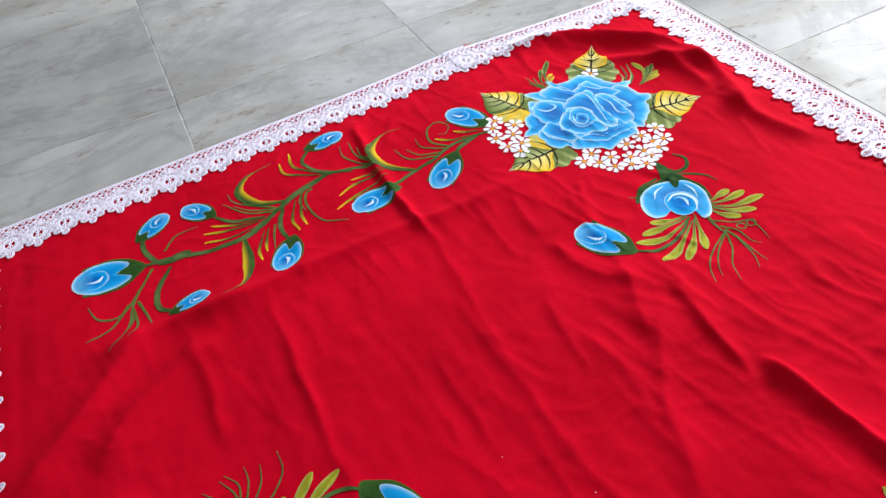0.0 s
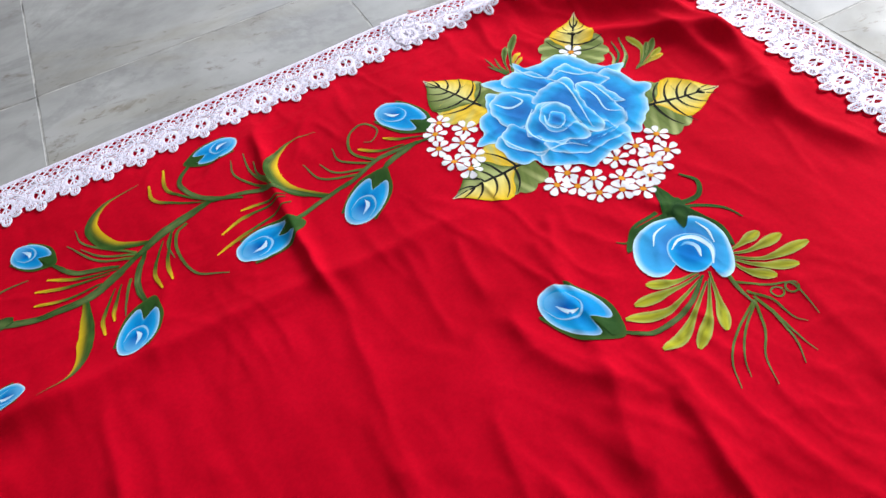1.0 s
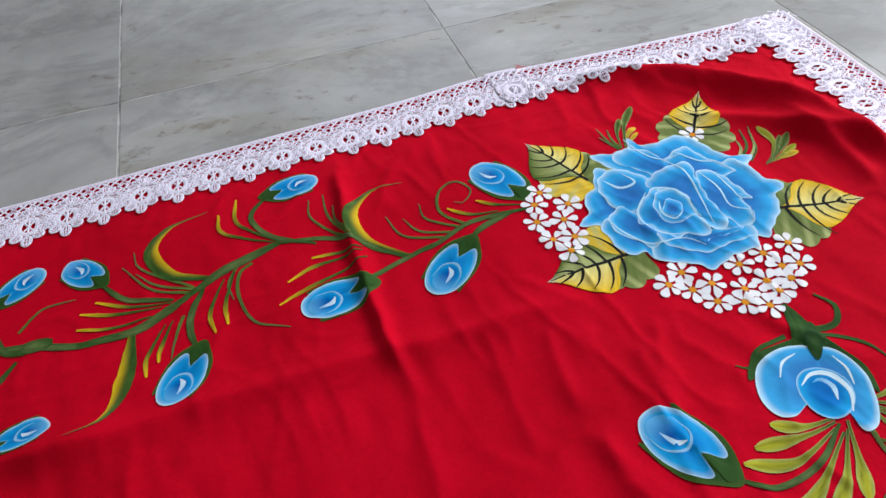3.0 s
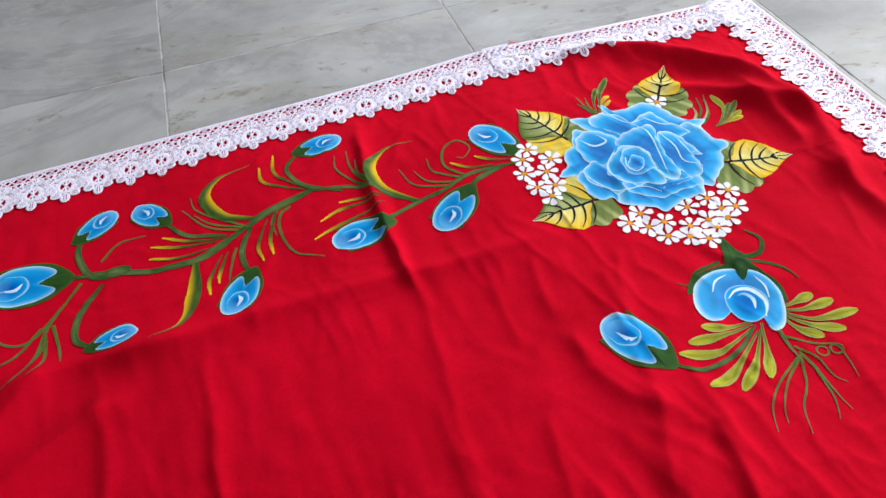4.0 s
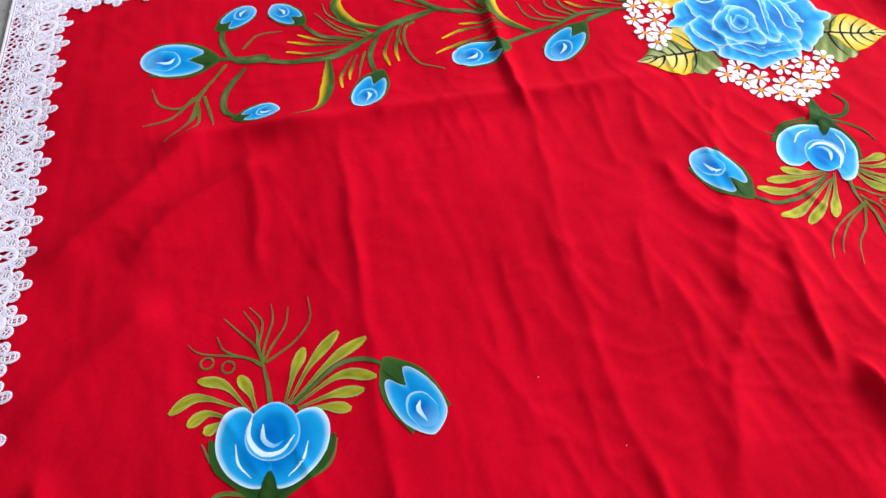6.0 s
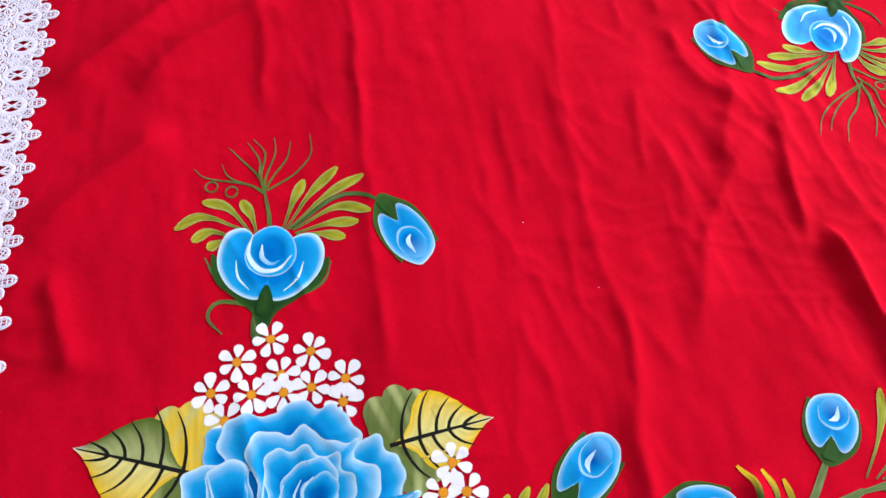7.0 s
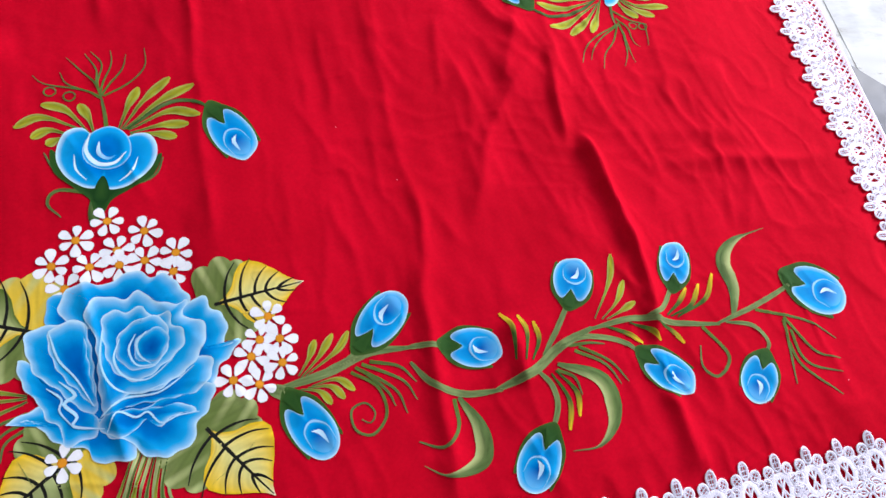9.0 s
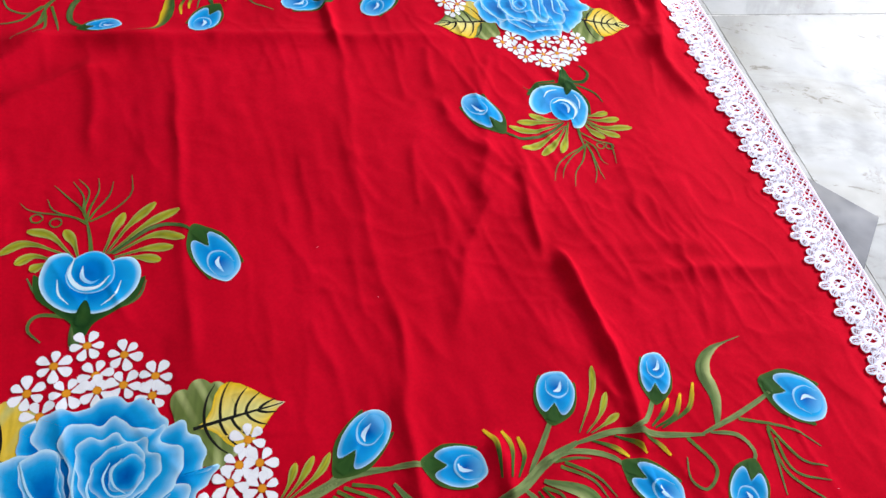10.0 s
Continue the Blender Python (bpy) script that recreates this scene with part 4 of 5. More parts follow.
northern.petal((-0.34, 0.44), (-0.45, 0.78), (-0.59, 0.66), (-0.65, 0.51), (-0.83, 0.40), (-0.89, 0.19), (-1.06, 0.07), (-0.87, -0.00), (-0.65, -0.06), (-0.41, -0.05), foot=(-0.36, 0.09), dark=0.5)
northern.petal((-0.86, -0.01), (-0.72, 0.05), (-0.51, -0.09), (-0.40, -0.34), (-0.59, -0.60), (-0.63, -0.48), (-0.74, -0.47), (-0.85, -0.36), (-0.87, -0.16), foot=(-0.48, -0.17), dark=0.4)
northern.petal((-0.45, -0.30), (-0.03, -0.44), (0.40, -0.58), (0.42, -0.71), (0.34, -0.83), (0.14, -0.83), (-0.02, -0.86), (-0.19, -0.90), (-0.30, -0.80), (-0.45, -0.70), (-0.60, -0.59), foot=(-0.11, -0.44), dark=0.6)
northern.petal((-0.07, 0.95), (0.18, 0.83), (0.24, 0.60), (0.49, 0.64), (0.57, 0.44), (0.52, 0.07), (0.28, -0.02), (0.11, 0.24), (-0.09, 0.58), (-0.26, 0.83), foot=(0.09, 0.32), dark=0.6)
northern.petal((0.25, 0.61), (0.56, 0.74), (0.67, 0.51), (0.74, 0.37), (0.82, 0.17), (0.62, 0.15), (0.49, 0.02), (0.34, 0.19), (0.33, 0.40), foot=(0.37, 0.23), dark=0.5)
northern.petal((0.44, 0.32), (0.63, 0.22), (0.68, -0.01), (0.70, -0.26), (0.61, -0.14), (0.59, -0.33), (0.53, -0.52), (0.37, -0.57), (0.31, -0.42), (0.20, -0.34), (0.20, -0.13), foot=(0.31, -0.10), dark=0.5)
northern.petal((-0.62, 0.49), (-0.50, 0.66), (-0.31, 0.68), (-0.14, 0.55), (-0.08, 0.35), (-0.18, 0.13), (-0.37, 0.04), (-0.56, 0.05), (-0.64, 0.28), foot=(-0.31, 0.11), dark=0.7)
northern.petal((-0.17, 0.31), (-0.00, 0.45), (0.27, 0.51), (0.45, 0.45), (0.36, 0.18), (0.31, -0.10), (0.30, -0.33), (0.27, -0.48), (0.10, -0.48), (0.08, -0.17), (0.03, 0.17), foot=(0.14, 0.09), dark=0.5)
northern.petal((-0.76, 0.02), (-0.55, 0.16), (-0.46, -0.01), (-0.37, -0.24), (-0.37, -0.41), (-0.56, -0.45), (-0.64, -0.30), (-0.75, -0.19), foot=(-0.46, -0.13), dark=0.6)
northern.petal((-0.42, -0.32), (-0.22, -0.41), (-0.13, -0.58), (0.04, -0.57), (0.21, -0.60), (0.45, -0.56), (0.40, -0.70), (0.10, -0.69), (-0.08, -0.72), (-0.25, -0.63), (-0.42, -0.48), foot=(-0.06, -0.48), dark=0.6)
northern.petal((-0.51, -0.12), (-0.39, 0.08), (-0.11, 0.26), (0.04, 0.19), (0.13, -0.00), (0.08, -0.20), (0.08, -0.46), (-0.04, -0.53), (-0.14, -0.43), (-0.27, -0.44), (-0.37, -0.30), (-0.42, -0.20), foot=(-0.30, -0.13), dark=0.6)
northern.petal((-0.23, 0.07), (-0.07, 0.21), (0.06, 0.16), (0.11, -0.01), (0.08, -0.22), (-0.07, -0.26), (-0.22, -0.25), (-0.28, -0.10), foot=(-0.14, -0.14), dark=0.7)
northern.petal((-0.17, -0.01), (-0.05, 0.07), (0.01, -0.04), (-0.04, -0.17), (-0.16, -0.19), (-0.21, -0.10), foot=(-0.11, -0.10), dark=0.8, rim=0.7)
northern.line((-0.12, 0.21), (0.00, 0.22), (0.11, 0.05), (0.07, -0.23), (0.06, -0.48))
northern.line((-0.22, 0.23), (-0.43, 0.02), (-0.45, -0.19), (-0.34, -0.35), (-0.14, -0.42))
northern.line((0.23, 0.61), (0.32, 0.40), (0.28, 0.10), (0.16, -0.34), (0.16, -0.42))
northern.line((0.45, 0.31), (0.49, 0.02), (0.44, -0.26), (0.57, -0.41), (0.51, -0.54))
northern.line((0.60, 0.19), (0.60, -0.06), (0.60, -0.19), (0.69, -0.26))
northern.line((0.03, 1.11), (0.09, 0.83), (0.22, 0.63), (0.48, 0.63))
northern.line((-0.52, 0.57), (-0.41, 0.40), (-0.23, 0.42), (-0.29, 0.59), w=0.0035)
northern.line((-0.17, 0.06), (-0.23, -0.09), (-0.15, -0.21), (-0.03, -0.15), w=0.0024)
northern.line((0.40, 0.70), (0.56, 0.48), (0.74, 0.37), (0.81, 0.15))
northern.line((-0.76, 0.03), (-0.70, -0.17), (-0.53, -0.41), (-0.22, -0.46), (-0.08, -0.62))

# half-open flower, bud and sprays east of the middle
open_flower((0.251, 0.013), (0.218, -0.047), 0.52, 0.74, 1.16, label="half-open blue flower painted on the red cloth", pale=0.10)
bud((0.116, -0.053), (0.086, 0.008), wide=0.33)
stroke("painted_stem", [(0.256, 0.058), (0.254, 0.038), (0.249, 0.012)], [0.004, 0.014, 0.022, 0.030], MOSS, MOSS, 3, CLOTH, edge=FOREST)
hair((0.286, 0.057), (0.294, 0.040), (0.283, 0.025), (0.264, 0.026), (0.254, 0.036), w=0.006, colour=MOSS, head=MOSS)
hair((0.180, 0.020), (0.190, 0.015), (0.205, 0.026), (0.236, 0.030), w=0.004, colour=MOSS, head=MOSS)
hair((0.295, -0.021), (0.290, -0.002), (0.274, 0.014), (0.256, 0.022), w=0.004, colour=MOSS, head=MOSS)
drop((0.170, -0.035), (0.190, -0.045), (0.219, -0.047), w=0.01)
drop((0.148, -0.047), (0.185, -0.052), (0.218, -0.050), w=0.01)
drop((0.132, -0.055), (0.168, -0.067), (0.215, -0.054), w=0.01)
drop((0.138, -0.096), (0.165, -0.092), (0.218, -0.059), w=0.01)
drop((0.164, -0.110), (0.192, -0.090), (0.222, -0.058), w=0.01)
drop((0.195, -0.108), (0.211, -0.083), (0.227, -0.052), w=0.01)
drop((0.294, -0.042), (0.270, -0.044), (0.251, -0.044), w=0.01)
drop((0.307, -0.056), (0.273, -0.054), (0.252, -0.045), w=0.01)
drop((0.320, -0.075), (0.276, -0.068), (0.252, -0.047), w=0.01)
drop((0.295, -0.089), (0.267, -0.071), (0.251, -0.048), w=0.01)
drop((0.271, -0.088), (0.254, -0.069), (0.251, -0.048), w=0.01)
stem((0.115, -0.057), (0.142, -0.078), (0.184, -0.073), (0.220, -0.052), w=0.005)
hair((0.234, -0.100), (0.235, -0.078), (0.240, -0.051), w=0.004)
hair((0.166, -0.155), (0.179, -0.131), (0.202, -0.113), (0.237, -0.096))
hair((0.180, -0.151), (0.189, -0.134), (0.209, -0.115), (0.236, -0.098))
hair((0.192, -0.167), (0.203, -0.143), (0.222, -0.123), (0.237, -0.096))
hair((0.241, -0.160), (0.239, -0.146), (0.240, -0.122), (0.239, -0.093))
hair((0.256, -0.136), (0.250, -0.127), (0.248, -0.105), (0.238, -0.086))
hair((0.224, -0.164), (0.233, -0.147), (0.238, -0.125), (0.239, -0.097))
hair((0.268, -0.136), (0.272, -0.119), (0.273, -0.100), (0.258, -0.091), (0.237, -0.074))
ring(0.258, -0.101, 0.0055)
ring(0.271, -0.104, 0.0055)

# half-open flower, bud and sprays over the southern rose
open_flower((-0.408, -0.255), (-0.396, -0.179), 0.63, 0.63, label="half-open blue flower painted on the red cloth")
bud((-0.287, -0.174), (-0.257, -0.237), wide=0.30, swirl=-1)
stem((-0.418, -0.295), (-0.415, -0.271), (-0.408, -0.252), w=0.012)
hair((-0.447, -0.281), (-0.459, -0.264), (-0.449, -0.250), (-0.418, -0.257), w=0.004)
hair((-0.461, -0.204), (-0.450, -0.227), (-0.420, -0.253), w=0.0036)
hair((-0.346, -0.223), (-0.357, -0.245), (-0.395, -0.258), w=0.0036)
drop((-0.489, -0.170), (-0.463, -0.160), (-0.423, -0.180), w=0.01)
drop((-0.463, -0.143), (-0.439, -0.153), (-0.417, -0.185), w=0.01)
drop((-0.426, -0.146), (-0.417, -0.165), (-0.412, -0.188), w=0.01)
drop((-0.473, -0.185), (-0.455, -0.177), (-0.434, -0.187), w=0.01)
drop((-0.459, -0.195), (-0.447, -0.189), (-0.437, -0.189), w=0.01)
drop((-0.365, -0.130), (-0.378, -0.157), (-0.388, -0.183), w=0.01)
drop((-0.331, -0.121), (-0.359, -0.147), (-0.385, -0.183), w=0.01)
drop((-0.306, -0.134), (-0.341, -0.150), (-0.383, -0.184), w=0.01)
drop((-0.303, -0.176), (-0.335, -0.166), (-0.378, -0.185), w=0.01)
drop((-0.316, -0.185), (-0.345, -0.183), (-0.377, -0.189), w=0.01)
drop((-0.330, -0.200), (-0.352, -0.193), (-0.376, -0.191), w=0.01)
stem((-0.289, -0.170), (-0.313, -0.155), (-0.340, -0.157), (-0.380, -0.184), w=0.005)
hair((-0.404, -0.134), (-0.401, -0.160), (-0.400, -0.180), w=0.004)
hair((-0.437, -0.082), (-0.425, -0.098), (-0.410, -0.118), (-0.404, -0.135))
hair((-0.412, -0.075), (-0.401, -0.094), (-0.406, -0.119), (-0.404, -0.135))
hair((-0.418, -0.078), (-0.407, -0.101), (-0.407, -0.121), (-0.404, -0.137))
hair((-0.391, -0.076), (-0.391, -0.095), (-0.400, -0.118), (-0.404, -0.135))
hair((-0.375, -0.083), (-0.380, -0.103), (-0.394, -0.122), (-0.403, -0.137))
hair((-0.355, -0.077), (-0.356, -0.101), (-0.372, -0.121), (-0.401, -0.138))
hair((-0.444, -0.101), (-0.437, -0.118), (-0.415, -0.131), (-0.403, -0.140))
hair((-0.471, -0.104), (-0.459, -0.116), (-0.421, -0.128), (-0.404, -0.141))
ring(-0.454, -0.127, 0.006)
ring(-0.435, -0.135, 0.006)
dot(-0.264, -0.220, 0.0022)
dot(-0.260, -0.223, 0.002)
dot(-0.267, -0.224, 0.0018)

# southern rose with its leaves and daisies
leaf((-0.474, -0.396), (-0.570, -0.361), 0.50, 0.56, 0.40, (0, 1), (1, 0))
leaf((-0.312, -0.399), (-0.223, -0.389), 0.54, 0.50, 0.40)
leaf((-0.332, -0.516), (-0.279, -0.588), 0.52, 0.62, 0.44)
leaf((-0.440, -0.515), (-0.514, -0.564), 0.50, 0.60, 0.42, (1, 0), (0, 1))
daisy(-0.405, -0.291, 0.0172, 0)
daisy(-0.371, -0.307, 0.0172, 41)
daisy(-0.435, -0.308, 0.0172, 22)
daisy(-0.398, -0.324, 0.0172, 3)
daisy(-0.343, -0.336, 0.0172, 44)
daisy(-0.458, -0.332, 0.0172, 25)
daisy(-0.424, -0.338, 0.0172, 6)
daisy(-0.373, -0.339, 0.0172, 47)
daisy(-0.397, -0.340, 0.0172, 28)
daisy(-0.347, -0.356, 0.0172, 9)
daisy(-0.447, -0.357, 0.0172, 50)
daisy(-0.263, -0.420, 0.0172, 31)
daisy(-0.274, -0.442, 0.0172, 12)
daisy(-0.255, -0.444, 0.0172, 53)
daisy(-0.284, -0.457, 0.0172, 34)
daisy(-0.256, -0.468, 0.0172, 15)
daisy(-0.303, -0.477, 0.0172, 56)
daisy(-0.280, -0.485, 0.0172, 37)
daisy(-0.454, -0.521, 0.0172, 25, 6, 12)
drop((-0.532, -0.448), (-0.509, -0.447), (-0.482, -0.455), w=0.0095)
drop((-0.543, -0.483), (-0.520, -0.458), (-0.482, -0.457), w=0.0105, colour=lerp(LIME, YELLOW, 0.4))
drop((-0.528, -0.507), (-0.516, -0.474), (-0.482, -0.460), w=0.0105)
hair((-0.521, -0.504), (-0.509, -0.480), (-0.482, -0.471), w=0.003)
hair((-0.511, -0.500), (-0.501, -0.486), (-0.479, -0.477), w=0.003)
hair((-0.503, -0.511), (-0.499, -0.494), (-0.477, -0.482), w=0.003)
for k, (x, y) in enumerate(((-0.428, -0.600), (-0.414, -0.606), (-0.400, -0.592), (-0.381, -0.604), (-0.368, -0.612), (-0.356, -0.600))):
    drop((x, y), (0.55 * x - 0.178, 0.5 * y - 0.268), (-0.393 + 0.006 * k, -0.522), w=0.0055, colour=OLIVE if k % 2 else LIME)
    hair((x + 0.008, y + 0.004), (0.55 * x - 0.172, 0.5 * y - 0.266), (-0.390 + 0.006 * k, -0.522), w=0.003, colour=PALE)
southern = Rose((-0.389, -0.440), 0.096, label="large blue cabbage rose painted on the red cloth")
southern.petal((-0.77, 0.74), (-0.66, 0.82), (-0.48, 0.73), (-0.44, 0.50), (-0.61, 0.39), (-0.79, 0.49), foot=(-0.50, 0.55), dark=0.8, rim=0.4)
southern.petal((-0.60, 0.84), (-0.42, 0.90), (-0.25, 0.85), (-0.08, 0.92), (0.08, 0.95), (0.21, 0.86), (0.36, 0.86), (0.49, 0.70), (0.57, 0.52), (0.41, 0.27), (-0.18, 0.34), (-0.65, 0.56), foot=(-0.11, 0.38), dark=0.6)
southern.petal((0.26, 0.33), (0.59, 0.52), (0.71, 0.54), (0.77, 0.40), (0.87, 0.32), (0.90, 0.15), (0.85, -0.02), (1.01, 0.02), (0.89, -0.14), (0.77, -0.23), (0.73, -0.35), (0.65, -0.49), (0.36, -0.45), (0.15, -0.12), foot=(0.24, -0.09), dark=0.5)
southern.petal((-1.15, -0.40), (-1.00, -0.32), (-0.81, -0.29), (-0.58, -0.46), (-0.32, -0.52), (-0.10, -0.70), (-0.03, -0.93), (-0.25, -0.93), (-0.41, -0.90), (-0.45, -0.77), (-0.69, -0.68), (-0.82, -0.54), (-0.96, -0.40), foot=(-0.28, -0.53), dark=0.4)
southern.petal((-1.05, 0.20), (-0.90, 0.13), (-0.81, 0.09), (-0.66, -0.09), (-0.39, -0.44), (-0.36, -0.64), (-0.47, -0.68), (-0.65, -0.70), (-0.68, -0.54), (-0.80, -0.42), (-0.87, -0.25), (-0.99, -0.09), foot=(-0.39, -0.44), dark=0.5)
southern.petal((-0.99, 0.41), (-0.87, 0.50), (-0.70, 0.51), (-0.48, 0.51), (-0.41, 0.34), (-0.37, -0.09), (-0.37, -0.44), (-0.51, -0.38), (-0.69, -0.17), (-0.88, 0.02), (-0.96, 0.21), foot=(-0.41, -0.17), dark=0.7)
southern.petal((-0.77, 0.43), (-0.65, 0.51), (-0.48, 0.50), (-0.44, 0.33), (-0.42, 0.04), (-0.37, -0.37), (-0.54, -0.19), (-0.72, 0.08), (-0.77, 0.27), foot=(-0.43, -0.16), dark=0.8)
southern.petal((-0.32, -0.52), (-0.02, -0.51), (0.38, -0.38), (0.72, -0.38), (0.62, -0.63), (0.51, -0.74), (0.50, -0.87), (0.34, -0.96), (0.19, -0.99), (0.00, -0.90), (-0.07, -0.79), (-0.28, -0.68), foot=(-0.12, -0.51), dark=0.5)
southern.petal((-0.35, -0.55), (-0.21, -0.46), (0.09, -0.50), (0.40, -0.51), (0.52, -0.61), (0.32, -0.61), (0.20, -0.69), (0.06, -0.61), (-0.10, -0.72), (-0.28, -0.68), foot=(-0.12, -0.50), dark=0.6)
southern.petal((-0.33, -0.49), (-0.12, -0.34), (0.14, -0.37), (0.42, -0.16), (0.63, -0.08), (0.73, -0.14), (0.69, -0.30), (0.52, -0.43), (0.22, -0.44), (-0.09, -0.45), foot=(-0.12, -0.43), dark=0.45)
southern.petal((-0.44, 0.50), (-0.38, 0.69), (-0.25, 0.73), (-0.06, 0.66), (0.09, 0.74), (0.21, 0.60), (0.43, 0.52), (0.54, 0.53), (0.49, 0.37), (0.66, 0.29), (0.69, 0.11), (0.55, -0.13), (0.22, -0.33), (-0.09, -0.34), (-0.30, -0.45), (-0.34, -0.06), (-0.35, 0.32), foot=(-0.23, -0.07), dark=0.75)
southern.petal((-0.28, 0.47), (-0.18, 0.57), (-0.06, 0.52), (0.10, 0.55), (0.20, 0.43), (0.35, 0.45), (0.38, 0.30), (0.49, 0.22), (0.45, 0.05), (0.24, -0.12), (-0.00, -0.21), (-0.18, -0.09), (-0.27, 0.16), foot=(-0.11, 0.00), dark=0.5)
southern.petal((-0.17, 0.09), (-0.13, 0.29), (0.02, 0.41), (0.20, 0.43), (0.32, 0.33), (0.33, 0.13), (0.24, -0.05), (0.08, -0.11), (-0.08, -0.05), foot=(-0.07, 0.07), dark=0.7)
southern.petal((0.00, 0.06), (0.03, 0.21), (0.13, 0.28), (0.26, 0.30), (0.33, 0.19), (0.28, 0.04), (0.18, -0.05), (0.06, -0.02), foot=(0.16, 0.05), dark=0.8, rim=0.7)
southern.line((0.02, 0.27), (-0.05, 0.12), (0.02, -0.05), (0.20, -0.08))
southern.line((-0.13, 0.25), (-0.19, 0.05), (-0.10, -0.14), (0.11, -0.21), (0.35, -0.06))
southern.line((0.13, 0.28), (0.03, 0.18), (0.05, 0.04), (0.15, -0.06), w=0.0024)
southern.line((-0.28, 0.39), (-0.31, 0.03), (-0.21, -0.22), (-0.01, -0.33), (0.26, -0.29))
southern.line((-0.33, -0.50), (-0.12, -0.36), (0.22, -0.36), (0.55, -0.16))
southern.line((-0.28, -0.65), (-0.18, -0.48), (-0.02, -0.56), (0.09, -0.53), (0.20, -0.66), (0.36, -0.62), (0.55, -0.62))
southern.line((-0.69, -0.07), (-0.55, -0.23), (-0.65, -0.30), (-0.54, -0.44), (-0.57, -0.53), (-0.30, -0.61), w=0.0035)
southern.line((-0.80, -0.12), (-0.67, -0.25), (-0.69, -0.36), (-0.58, -0.53))
southern.line((-0.77, 0.45), (-0.69, 0.15), (-0.54, -0.07), (-0.39, -0.37))

# vine beside the southern rose
bud((-0.176, -0.463), (-0.127, -0.419))
bud((-0.091, -0.482), (-0.037, -0.496), wide=0.36, swirl=-1)
bud((0.049, -0.460), (0.071, -0.413), wide=0.40, swirl=-1)
bud((0.179, -0.460), (0.200, -0.411), wide=0.34, swirl=-1)
bud((0.326, -0.479), (0.382, -0.519), wide=0.40)
bud((0.116, -0.533), (0.158, -0.577), wide=0.32, swirl=-1)
bud((0.250, -0.562), (0.217, -0.604), wide=0.37)
bud((-0.012, -0.590), (-0.048, -0.637), wide=0.34)
bud((-0.252, -0.507), (-0.223, -0.565), wide=0.30)
stem((-0.265, -0.493), (-0.215, -0.486), (-0.173, -0.474), (-0.133, -0.476), w=0.009, colour=SAGE)
stem((-0.136, -0.476), (-0.116, -0.477), (-0.090, -0.483), w=0.006, colour=SAGE)
stem((-0.133, -0.491), (-0.116, -0.517), (-0.087, -0.533), (-0.047, -0.537), w=0.007, colour=SAGE)
stem((-0.053, -0.536), (-0.010, -0.525), (0.024, -0.506), (0.065, -0.493), w=0.01, colour=SAGE)
stem((0.062, -0.494), (0.116, -0.491), (0.166, -0.505), (0.215, -0.515), w=0.007, colour=SAGE)
stem((0.212, -0.514), (0.260, -0.504), (0.305, -0.491), (0.328, -0.482), w=0.006, colour=SAGE)
stem((-0.251, -0.509), (-0.260, -0.497), (-0.272, -0.492), w=0.014, colour=SAGE)
stem((-0.176, -0.461), (-0.191, -0.477), (-0.217, -0.484), w=0.008, colour=SAGE)
stem((0.048, -0.459), (0.028, -0.485), (0.004, -0.512), w=0.006, colour=SAGE)
stem((0.178, -0.459), (0.154, -0.485), (0.126, -0.493), w=0.006, colour=SAGE)
stem((0.117, -0.535), (0.094, -0.513), (0.055, -0.501), (0.024, -0.506), w=0.006, colour=SAGE)
stem((0.251, -0.561), (0.263, -0.545), (0.252, -0.524), (0.223, -0.514), w=0.005, colour=SAGE)
stem((-0.010, -0.590), (0.004, -0.565), (0.004, -0.542), (-0.009, -0.523), w=0.006, colour=SAGE)
swoosh((-0.141, -0.592), (-0.118, -0.606), (-0.084, -0.598), (-0.079, -0.568), (-0.093, -0.535), w=0.018, flank=PALE, colour=SAGE)
swoosh((0.007, -0.610), (0.038, -0.610), (0.061, -0.586), (0.059, -0.548), (0.016, -0.523), w=0.018, flank=PALE, colour=SAGE)
swoosh((0.320, -0.412), (0.275, -0.421), (0.251, -0.443), (0.249, -0.478), (0.234, -0.511), w=0.018, flank=PALE, colour=SAGE)
hair((-0.141, -0.569), (-0.118, -0.579), (-0.100, -0.564), (-0.098, -0.536), w=0.004)
hair((-0.191, -0.537), (-0.183, -0.542), (-0.177, -0.533), (-0.185, -0.522), (-0.199, -0.527), (-0.198, -0.546), (-0.182, -0.553), (-0.166, -0.536), (-0.170, -0.509), (-0.193, -0.490), w=0.003)
hair((0.182, -0.534), (0.175, -0.557), (0.189, -0.570), (0.210, -0.551), (0.193, -0.514), w=0.004)
drop((-0.222, -0.451), (-0.231, -0.469), (-0.243, -0.484), w=0.007)
drop((-0.204, -0.448), (-0.221, -0.469), (-0.241, -0.486), w=0.007)
drop((-0.188, -0.448), (-0.203, -0.466), (-0.236, -0.485), w=0.007)
drop((-0.192, -0.508), (-0.207, -0.494), (-0.232, -0.496), w=0.007)
drop((-0.203, -0.514), (-0.214, -0.500), (-0.236, -0.497), w=0.007)
drop((-0.216, -0.517), (-0.225, -0.503), (-0.243, -0.497), w=0.007)
drop((0.113, -0.415), (0.103, -0.443), (0.071, -0.484), w=0.007)
drop((0.119, -0.447), (0.103, -0.469), (0.079, -0.486), w=0.007)
drop((0.124, -0.473), (0.103, -0.481), (0.084, -0.487), w=0.007)
tip_stroke((-0.030, -0.458), (-0.022, -0.476), (-0.027, -0.511), w=0.0055)
tip_stroke((-0.012, -0.464), (-0.007, -0.484), (-0.017, -0.513), w=0.0055)
